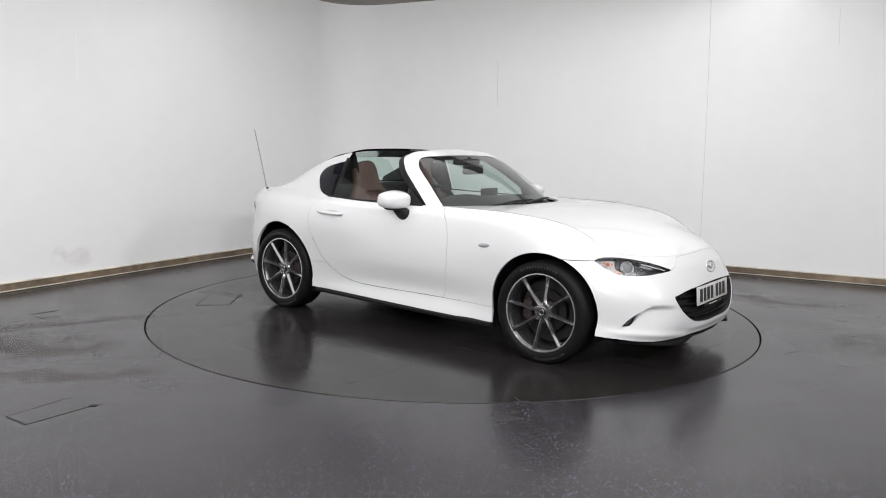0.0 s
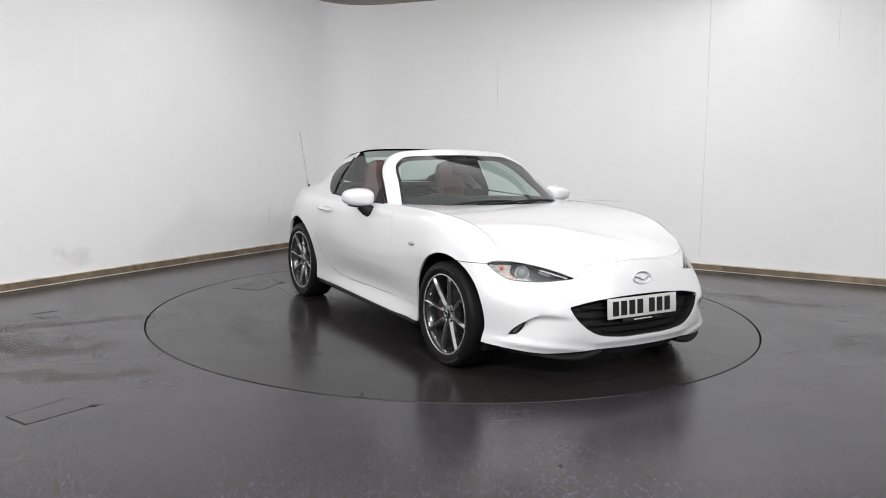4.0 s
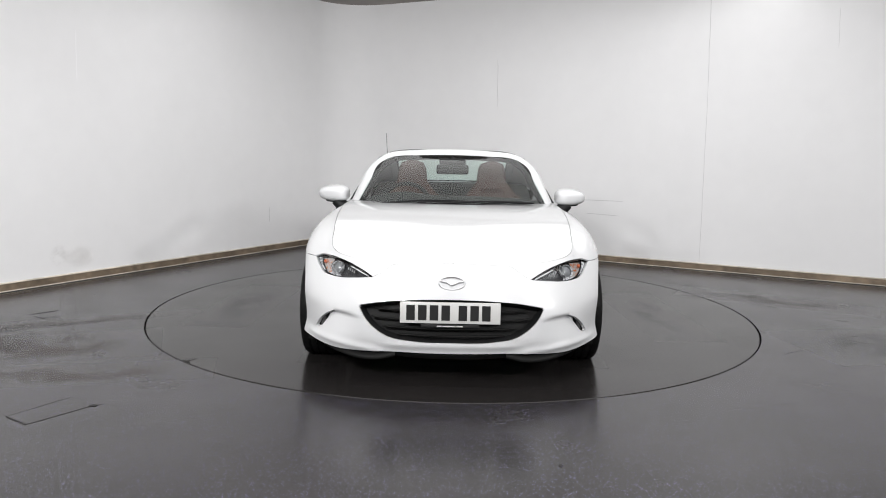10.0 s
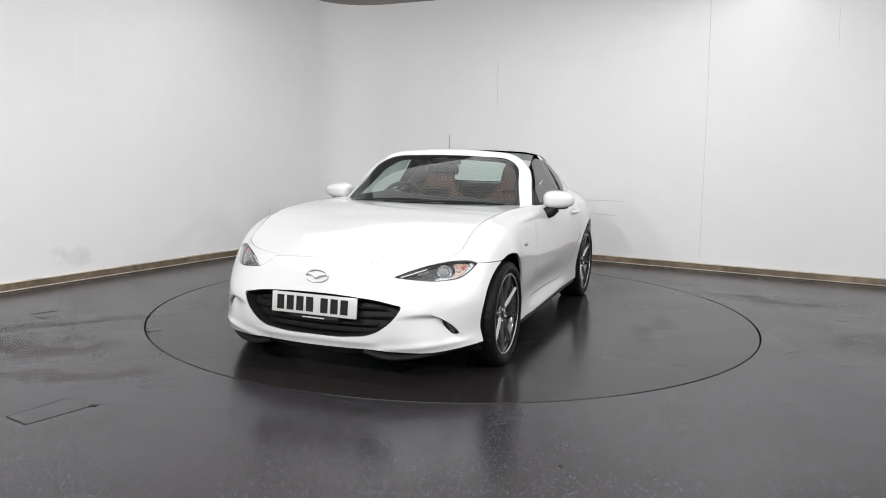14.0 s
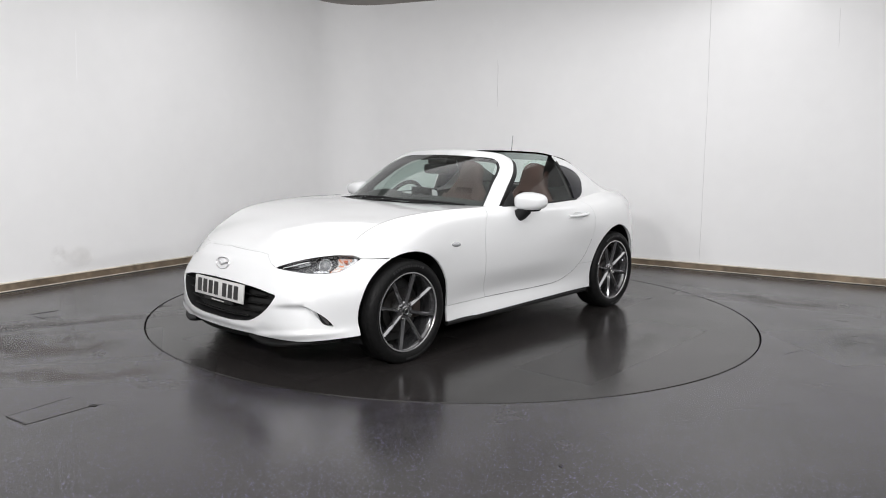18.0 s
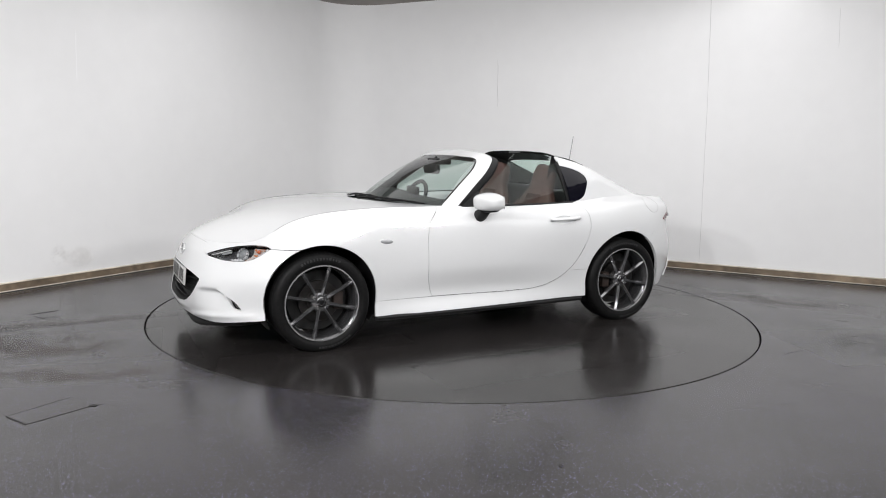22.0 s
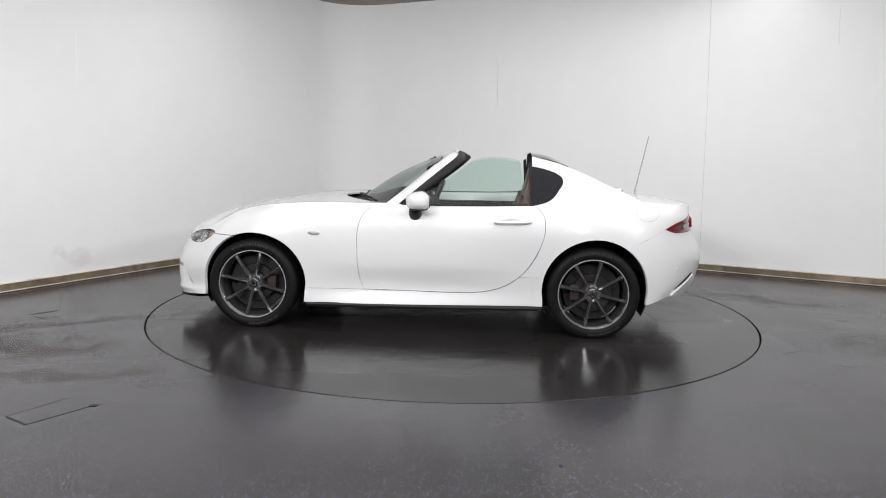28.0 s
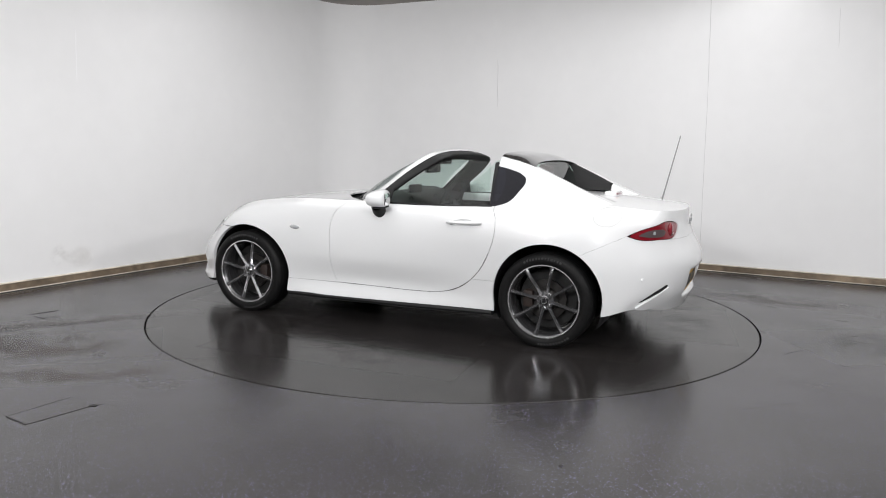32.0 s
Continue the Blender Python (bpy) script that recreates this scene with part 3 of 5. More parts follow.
def body_panels(car):
    vs = np.linspace(0, 5, 66)
    body = tagged(new("body"), "white painted steel bodywork")
    body.parent = car
    # front bumper with grille and fog openings
    us = span(0, u_at(1.12, 2), 0.011)
    bump = sheet(hull, us, vs, [(SEAM_F, YZ, True), (ARCH_F, XZ, False), (grow(HEADLAMP, .002), YZ, False), (GRILLE, YZ, False), (FOG, YZ, False)], hem=0.02)
    mesh_ob("front_bumper", *both(bump, mirrored(*bump)), PAINT, body, "white front bumper with a wide lower grille opening")
    # front wings
    us = span(u_at(1.52, 4), u_at(.40, 2) + .08, 0.011)
    low = np.array([(1.0, .279), (1.0, 1.4), (-.5, 1.4), (-.5, .279)])
    above = np.array([(1.70, .6325), (1.20, .6325), (1.20, -.2), (-.5, -.2), (-.5, 1.5), (1.70, 1.5)])
    rear_cut = np.array([(2.2, -1), (.31, -1), (.31, 1.6), (2.2, 1.6)])
    wing = sheet(hull, us, vs, [(rear_cut, XZ, True), (above, XZ, True), (ARCH_F, XZ, False), (grow(DOOR, GAPW), XZ, False), (grow(SILL, GAPW), XZ, False), (grow(HEADLAMP, .002), YZ, False)])
    two_sides("front_wing", wing, PAINT, body, "white flared front wing")
    # doors
    us = span(u_at(.46), u_at(-.85), 0.011)
    door = sheet(hull, us, vs, [(grow(DOOR, -GAPW), XZ, True), (DISH, XZ, False)], hem=.010)
    doors = two_sides("door", door, PAINT, body, "white closed door")
    # sills
    us = span(u_at(.82), u_at(-.84), 0.014)
    sill = sheet(hull, us, np.linspace(0, 2, 34), [(grow(SILL, -GAPW * .5), XZ, True), (ARCH_F, XZ, False), (ARCH_R, XZ, False)])
    two_sides("sill_panel", sill, PAINT, body)
    # rear quarters, up to the tail
    us = span(u_at(-.64), UMAX, 0.011)
    keep = np.array([(-.60, -.3), (-.60, 1.5), (-2.3, 1.5), (-2.3, -.3)])
    quarter = sheet(hull, us, vs, [(keep, XZ, True), (grow(DOOR, GAPW), XZ, False), (grow(SILL, GAPW), XZ, False), (ARCH_R, XZ, False), (grow(REAR_SEAM, .0006), XZ, False), (grow(TAILLAMP, .002), XZ, False)])
    two_sides("rear_quarter", quarter, PAINT, body, "white swelling rear quarter panel")
    us = span(u_at(-1.20, 1), UMAX, 0.011)
    rear = sheet(hull, us, vs, [(grow(REAR_SEAM, -.0006), XZ, True), (ARCH_R, XZ, False), (grow(TAILLAMP, .002), XZ, False)], hem=0.02)
    mesh_ob("rear_bumper", *both(rear, mirrored(*rear)), PAINT, body, "white rear bumper")
    # bonnet: the top surface and the strip of nose above the headlamps
    ws = np.linspace(0.006, 1, 40)
    y = np.linspace(-.9, .9, 61)
    edge = np.stack([.662 - .372 * (y / .66) ** 2, y], -1)
    hood_out = np.concatenate([edge, [[2.2, .9], [2.2, -.9]]])
    hood = sheet(top, span(0, u_at(.2, 4), 0.012), ws, [(hood_out, XY, True)], hem=0.012)
    nose = sheet(hull, span(0, u_at(1.46, 4), 0.011), np.linspace(3, 5, 40), [(grow(SEAM_F, .0009), YZ, False), (grow(HEADLAMP, .002), YZ, False)], hem=0.0)
    mesh_ob("bonnet", *both(hood, mirrored(*hood), nose, mirrored(*nose)), PAINT, body, "white domed bonnet")
    # rear deck and boot lid
    deck_keep = np.array([(-1.0, -1), (-1.0, 1), (-2.4, 1), (-2.4, -1)])
    deck = sheet(top, span(u_at(-.9, 4), UMAX, 0.014), ws, [(deck_keep, XY, True)])
    mesh_ob("boot_lid", *both(deck, mirrored(*deck)), PAINT, body, "white boot lid with a lipped rear edge")
    # dark inner shell seen through the gaps and wheel arches
    inner = sheet(hull, span(0.02, UMAX - .02, 0.03), np.linspace(0, 5, 24), [(grow(ARCH_F, .006), XZ, False), (grow(ARCH_R, .006), XZ, False), (grow(GRILLE, .01), YZ, False), (grow(FOG, .01), YZ, False), (grow(HEADLAMP, .004), YZ, False)], hem=0.0, lift=-0.018)
    mesh_ob("inner_shell", *both(inner, mirrored(*inner)), GAP, body, "dark inner structure")
    return body, doors


# ---- greenhouse ----
SCREEN_EDGE = [(.270, .668, .857), (.100, .605, .995), (-.050, .548, 1.122), (-.098, .480, 1.162), (-.088, .25, 1.186), (-.080, 0, 1.192)]
FRAME_CREST = [(.222, .706, .858), (.074, .660, .986), (-.082, .600, 1.120), (-.152, .512, 1.188), (-.170, .25, 1.226), (-.175, 0, 1.235)]
FRAME_REAR = [(.176, .728, .858), (.050, .688, .968), (-.102, .630, 1.096), (-.192, .538, 1.172), (-.206, .25, 1.218), (-.206, 0, 1.227)]
SEAL_REAR = [(.120, .705, .858), (-.022, .668, .957), (-.172, .605, 1.074), (-.258, .515, 1.148), (-.252, .25, 1.190), (-.252, 0, 1.196)]
FRAME_IN = [(.200, .630, .858), (.060, .565, .975), (-.105, .505, 1.090), (-.145, .445, 1.128), (-.140, .25, 1.150), (-.140, 0, 1.155)]
RIDGE = [(-.735, .525, 1.198), (-.92, .540, 1.152), (-1.14, .550, 1.066), (-1.33, .550, .980), (-1.50, .545, .910)]
RIDGE_IN = [(-.735, .485, 1.204), (-.92, .490, 1.156), (-1.14, .488, 1.064), (-1.33, .480, .976), (-1.50, .470, .914)]
QWIN = loop2([(-.690, .878), (-.690, .878), (-.76, .880), (-.82, .890), (-.872, .918), (-.915, .975), (-.945, 1.030), (-.940, 1.058), (-.905, 1.085), (-.83, 1.112), (-.750, 1.130), (-.690, 1.138), (-.690, 1.138)], 8)


def ribbon(curves, n=40, smooth_across=3):
    """A skin across guide curves, each a list of control points, as (verts, faces) of the left half."""
    rows = np.stack([curve3(c, n) for c in curves])
    k = np.arange(len(curves))
    t = np.linspace(0, len(curves) - 1, (len(curves) - 1) * smooth_across + 1)
    rows = hermite(k, rows, t) if len(curves) > 2 else rows[0] + (rows[1] - rows[0]) * t[:, None, None]
    m = len(t)
    f = [(i * n + j, (i + 1) * n + j, (i + 1) * n + j + 1, i * n + j + 1) for i in range(m - 1) for j in range(n - 1)]
    return rows.reshape(-1, 3), f


def sail(s, t):
    """The flying buttress: s from its front edge (0) back to the deck (1), t from the belt (0) to the ridge (1)."""
    s, t = np.atleast_1d(np.asarray(s, float)), np.atleast_1d(np.asarray(t, float))
    a = hull(u_at(-.738, 5) + s * (u_at(-1.50, 5) - u_at(-.738, 5)), s * 0 + 5)
    r = np.asarray(RIDGE, float)
    k = np.concatenate([[0], np.cumsum(np.linalg.norm(np.diff(r, axis=0), axis=1))])
    b = hermite(k, r, s * k[-1])
    bulge = 0.030 * np.sin(np.pi * np.clip(t, 0, 1)) * np.clip((b[:, 2] - a[:, 2]) / 0.3, 0, 1)
    p = a + (b - a) * t[:, None]
    p[:, 1] += bulge
    return p


def greenhouse(car):
    cabin = tagged(new("greenhouse"), "windscreen frame, glass and rear roof buttresses")
    cabin.parent = car
    # windscreen frame
    white = ribbon([SCREEN_EDGE, FRAME_CREST, FRAME_REAR], 46, 5)
    mesh_ob("windscreen_frame", *both(white, mirrored(*white)), PAINT, cabin, "white windscreen pillars and header")
    dark = ribbon([FRAME_REAR, SEAL_REAR, FRAME_IN, SCREEN_EDGE], 46, 3)
    mesh_ob("header_seal", *both(dark, mirrored(*dark)), BLACK, cabin, "black rubber seal and inner pillar trim")
    # windscreen
    n, m = 33, 17
    v, f = [], []
    for j in range(m):
        b = j / (m - 1)
        for i in range(n):
            a = 2 * i / (n - 1) - 1
            lower = np.array([.52 - .25 * a * a, .668 * a, .872 - .015 * a * a])
            upper = np.array([-.080 - .016 * a * a, .490 * a, 1.192 - .030 * a * a])
            p = lower + (upper - lower) * b
            p[1] = (.668 + (.490 - .668) * b**1.2) * a
            p += np.array([.5, 0, 1]) * .030 * math.sin(math.pi * b) * (1 - .3 * a * a)
            v.append(p)
    f = [(j * n + i, j * n + i + 1, (j + 1) * n + i + 1, (j + 1) * n + i) for j in range(m - 1) for i in range(n - 1)]
    glass = mesh_ob("windscreen", v, f, SCREEN, cabin, "clear laminated windscreen with a dark edge band")
    glass.visible_shadow = False
    band = curve3(SCREEN_EDGE[:3] + SCREEN_EDGE[3:], 50)
    inner = band * [1, .962, 1] + [0.004, 0, -0.004]
    k = len(band)
    vv = np.concatenate([band, inner])
    ff = [(i, i + 1, k + i + 1, k + i) for i in range(k - 1)]
    mesh_ob("edge_band", *both((vv, ff), mirrored(vv, ff)), BLACK, glass, "black ceramic edge of the glass")
    # buttresses
    ss, ts = np.linspace(0, 1, 70), np.linspace(0, 1, 34)
    skin = sheet(sail, ss, ts, [(grow(QWIN, .001), XZ, False)], hem=0.012, core=(0, 0, .6))
    sails = two_sides("buttress", skin, PAINT, cabin, "white flying buttress behind the door")
    pane = sheet(sail, np.linspace(0, .5, 50), ts, [(grow(QWIN, .004), XZ, True)], hem=0.004, lift=-.005, core=(0, 0, .6))
    for s, p in zip(sails, (pane, mirrored(*pane))):
        mesh_ob("quarter_window", *p, PRIVACY, s, "dark tinted quarter window")
    # inner faces of the buttresses, black
    cap = ribbon([RIDGE, RIDGE_IN], 30, 2)
    for q, m in zip(sails, (cap, mirrored(*cap))):
        mesh_ob("buttress_top", *m, PAINT, q)
    r = curve3(RIDGE_IN, 40)
    low = r.copy()
    low[:, 1] -= .055 + .03 * np.linspace(0, 1, 40)
    low[:, 2] = np.minimum(r[:, 2] - .004, np.maximum(.945, r[:, 2] - .26))
    mid = (r + low) / 2 + [0, -.012, .006]
    for name, a, b, mat, label in (("buttress_lining", 0, 28, BLACK, "black inner face of the buttress"), ("buttress_foot", 27, 39, PAINT, "white inner foot of the buttress")):
        k = b - a + 1
        vv = np.concatenate([r[a:b + 1], mid[a:b + 1], low[a:b + 1] - [0, 0, .05 if mat is PAINT else 0]])
        ff = [(q * k + i, q * k + i + 1, (q + 1) * k + i + 1, (q + 1) * k + i) for q in range(2) for i in range(k - 1)]
        two_sides(name, (vv, ff), mat, cabin, label)
    # roof hoop in gloss black
    front = [(-.735, .527, 1.199), (-.732, .46, 1.213), (-.728, .25, 1.227), (-.727, 0, 1.231)]
    back = [(-.985, .541, 1.134), (-.965, .46, 1.150), (-.95, .25, 1.166), (-.945, 0, 1.170)]
    middle = [(-.86, .537, 1.176), (-.85, .46, 1.194), (-.845, .25, 1.209), (-.84, 0, 1.213)]
    under_f = [(-.742, .520, 1.184), (-.740, .46, 1.197), (-.738, .25, 1.211), (-.738, 0, 1.215)]
    under_b = [(-.975, .53, 1.124), (-.955, .46, 1.138), (-.940, .25, 1.154), (-.935, 0, 1.158)]
    hoop = both(ribbon([front, middle, back], 24, 4), ribbon([front, under_f], 24, 1), ribbon([under_f, under_b], 24, 2), ribbon([back, under_b], 24, 1))
    mesh_ob("roof_hoop", *both(hoop, mirrored(*hoop)), GLOSS, cabin, "gloss black rear roof section")
    # rear screen between the buttresses
    rs_top = [(-.945, .475, 1.138), (-.94, .25, 1.154), (-.935, 0, 1.158)]
    rs_low = [(-1.03, .47, .950), (-1.02, .25, .955), (-1.02, 0, .956)]
    pane = ribbon([rs_top, rs_low], 16, 6)
    rear_glass = mesh_ob("rear_screen", *both(pane, mirrored(*pane)), GLASS, cabin, "small upright rear screen")
    rear_glass.visible_shadow = False
    bm = sweep_bm([(-1.028, y, .952) for y in (-.46, -.2, 0, .2, .46)], .009, 6)
    part("screen_sill", bm, BLACK, cabin)
    part("screen_edge", sweep_bm([(-.937, .47, 1.128), (-.985, .465, 1.05), (-1.030, .458, .952)], .004, 6), CHROME, cabin)
    part("screen_edge", sweep_bm([(-.937, -.47, 1.128), (-.985, -.465, 1.05), (-1.030, -.458, .952)], .004, 6), CHROME, cabin)
    # door glass
    outline = loop2([(.120, .866), (.120, .866), (-.030, .955), (-.19, 1.062), (-.285, 1.142), (-.285, 1.142), (-.36, 1.160), (-.46, 1.172), (-.58, 1.166), (-.680, 1.150), (-.680, 1.150), (-.705, 1.0), (-.722, .870), (-.722, .870)], 6)

    def pane_fn(x, z):
        x, z = np.atleast_1d(np.asarray(x, float)), np.atleast_1d(np.asarray(z, float))
        t = (z - .862) / .30
        return np.stack([x, .738 - .125 * t - .035 * t * t, z], -1)

    side = sheet(pane_fn, np.linspace(.14, -.74, 56), np.linspace(.85, 1.18, 28), [(outline, XZ, True)], hem=0.003)
    for g in two_sides("door_glass", side, GLASS, cabin, "clear side window, fully raised"):
        g.visible_shadow = False
    strip = sheet(pane_fn, np.linspace(-.70, -.77, 8), np.linspace(.85, 1.19, 28), [(np.array([(-.728, .868), (-.750, .868), (-.730, 1.165), (-.708, 1.158)]), XZ, True)], hem=.02, lift=-.006)
    two_sides("window_seal", strip, BLACK, cabin, "black seal between the side windows")
    # small black corner panel at the mirror, and belt seal
    tri = sheet(pane_fn, np.linspace(.16, -.02, 14), np.linspace(.85, 1.0, 14), [(np.array([(.155, .860), (.0, .860), (.0, .872), (-.005, .965)]), XZ, True)], hem=.006, lift=.004)
    two_sides("mirror_panel", tri, BLACK, cabin)
    for s in (1, -1):
        part("belt_seal", sweep_bm([(.15, s * .738, .862), (-.1, s * .747, .862), (-.45, s * .751, .866), (-.755, s * .744, .876)], .007, 6), BLACK, cabin, "black window seal")
    return cabin


# ---- wheels ----
HUB = 0.2990


def wheel(name, x, y, label, turn, brake):
    """An eight-spoke alloy wheel with tyre and brake; its outer face looks along +y."""
    w = tagged(new(name), label)
    half = 0.1025
    tyre = [(.236, half - .012), (.244, half - .004), (.256, half + .002), (.272, half + .002), (.289, half - .003), (.300, half - .011), (.3055, half - .022)]
    ribs = []
    for y0 in (.062, .022, -.022, -.062):
        ribs += [(.3075, y0 + .012), (.3075, y0 - .008), (.301, y0 - .010), (.301, y0 - .014)]
    prof = tyre + ribs + [(r, -h) for r, h in reversed(tyre)]
    bm = revolve_bm(prof, 144)
    for v in bm.verts:
        if .060 < abs(v.co.y) < .090:
            a = math.atan2(v.co.z, v.co.x) / (2 * math.pi) * 72 % 1
            if a < .3:
                v.co.x, v.co.z = v.co.x * .986, v.co.z * .986
    for v in bm.verts:
        v.co.z = max(v.co.z, -HUB)
    part("tyre", bm, RUBBER, w, "black road tyre with grooved tread", sharp=40)
    bm = bmesh.new()
    for start, count in ((62, 13), (232, 11)):
        for k in range(count):
            a = radians(start + 4.2 * k)
            m = Matrix.Rotation(-a, 4, "Y") @ Matrix.Translation((.2735, half + .0012, 0))
            bmesh.ops.create_cube(bm, size=1.0, matrix=m @ Matrix.Diagonal((.014, .003, .0085 if k % 3 else .013, 1)))
    tagged(part("sidewall_lettering", bm, LETTERS, w, smooth=False), "raised rubber lettering as plain bars", "", "", "stuff")
    rim = [(.2335, half - .006), (.2385, half - .012), (.238, half - .022), (.228, half - .026), (.220, half - .040), (.211, half - .075), (.209, -half + .03), (.236, -half + .01)]
    part("rim", revolve_bm([(.2255, half - .008)] + rim, 72), BARREL, w, "dark gunmetal alloy rim", sharp=50)
    part("rim_lip", revolve_bm([(.2260, half - .010), (.2285, half - .0055), (.2350, half - .006)], 72), RIM_CUT, w)
    for k in range(8):
        bm = bmesh.new()
        a = radians(turn + 45 * k)
        rings = []
        for r, wd, h, ridge in ((.040, .0165, .066, .010), (.075, .0120, .071, .013), (.125, .0105, .078, .012), (.18, .0115, .086, .009), (.225, .0150, .0925, .004)):
            ring = []
            for off, dz in ((-wd, -.022), (-wd, -.009), (-wd * .22, ridge * .55), (wd * .22, ridge * .55), (wd, -.009), (wd, -.022)):
                px, pz = r, off
                ring.append(bm.verts.new((px * math.cos(a) - pz * math.sin(a), h + dz, px * math.sin(a) + pz * math.cos(a))))
            rings.append(ring)
        for p, q in zip(rings, rings[1:]):
            for i in range(6):
                bm.faces.new((p[i], p[(i + 1) % 6], q[(i + 1) % 6], q[i]))
        bmesh.ops.recalc_face_normals(bm, faces=bm.faces)
        part("spoke", bm, RIM, w, sharp=25)
    hub = part("hub", revolve_bm([(.0, .072), (.030, .072), (.034, .069), (.052, .066), (.060, .058), (.062, .02)], 40), RIM, w, sharp=25)
    cap = part("centre_cap", revolve_bm([(0, .0775), (.022, .0775), (.027, .074), (.027, .068)], 32), GLOSS, hub, "black centre cap with a bright emblem")
    part("emblem", revolve_bm([(.013, .0775), (.0145, .0795), (.018, .0795), (.0195, .0775)], 24), CHROME, hub)
    for k in range(4):
        a = radians(turn + 22.5 + 90 * k)
        m = Matrix.Translation((.048 * math.cos(a), 0, .048 * math.sin(a)))
        bm = revolve_bm([(0, .080), (.006, .080), (.0085, .076), (.0085, .060)], 6)
        bmesh.ops.transform(bm, matrix=m, verts=bm.verts)
        part("wheel_nut", bm, CHROME, hub)
    m = 0.010
    part("brake_disc", revolve_bm([(.06, m + .012), (.075, m + .012), (.078, m), (.128, m), (.130, m - .003), (.130, m - .02), (.06, m - .02)], 48), STEEL, w, "worn steel brake disc", sharp=30)
    bm = box_bm((min(.085 * brake, .150 * brake), m - .045, -.055), (max(.085 * brake, .150 * brake), m + .035, .055), .012)
    part("brake_caliper", bm, RUST, w, "rusty brake caliper")
    part("back_plate", revolve_bm([(0, -.03), (.19, -.03), (.195, -.05)], 32), GAP, w)
    w.location = (x, y, HUB)
    return w


def car_wheels(car):
    for x, front in ((1.155, True), (-1.155, False)):
        for s in (1, -1):
            w = wheel("wheel", x, s * .766, "%s wheel with eight dark alloy spokes and a black tyre" % ("front" if front else "rear"), ((13 if front else 12) if s > 0 else 10), (-1 if front else 1) * s)
            w.parent = car
            if s < 0:
                w.rotation_euler = (0, 0, math.pi)
    # black arch liners
    for cx, cz, rx, rz in (WELL_F, WELL_R):
        angles = np.radians(np.linspace(-28, 208, 41))
        edge = np.array([on_hull(XZ, (cx + (rx + .004) * math.cos(a), max(cz + (rz + .004) * math.sin(a), .21)), u_at(cx + .42), u_at(cx - .42), 110).y for a in angles])
        soft = np.convolve(np.pad(edge, 2, mode="edge"), np.ones(5) / 5, mode="valid") - .024
        for s in (1, -1):
            v, f = [], []
            for a, e in zip(angles, soft):
                for y, grown in ((e, .002), (.78, .012), (.46, .012), (.46, -.29)):
                    v.append((cx + (rx + grown) * math.cos(a), s * y, cz + (rz + grown) * math.sin(a)))
            for i in range(40):
                for j in range(3):
                    f.append((4 * i + j, 4 * i + j + 1, 4 * i + j + 5, 4 * i + j + 4))
            mesh_ob("arch_liner", v, f, BLACK, car, "black plastic wheel arch liner")
    part("underbody", box_bm((-1.45, -.62, .17), (1.62, .62, .26), .03), GAP, car, "dark underside")
    for s in (1, -1):
        part("underbody_rail", box_bm((-.80, s * .60, .165), (.78, s * .80, .23), .01), GAP, car)
        # black strip under the sill
        part("sill_strip", sweep_bm([(.79, s * .824, .172), (.4, s * .820, .170), (-.2, s * .815, .174), (-.80, s * .822, .186)], .021, 8), BLACK, car, "black plastic sill strip")


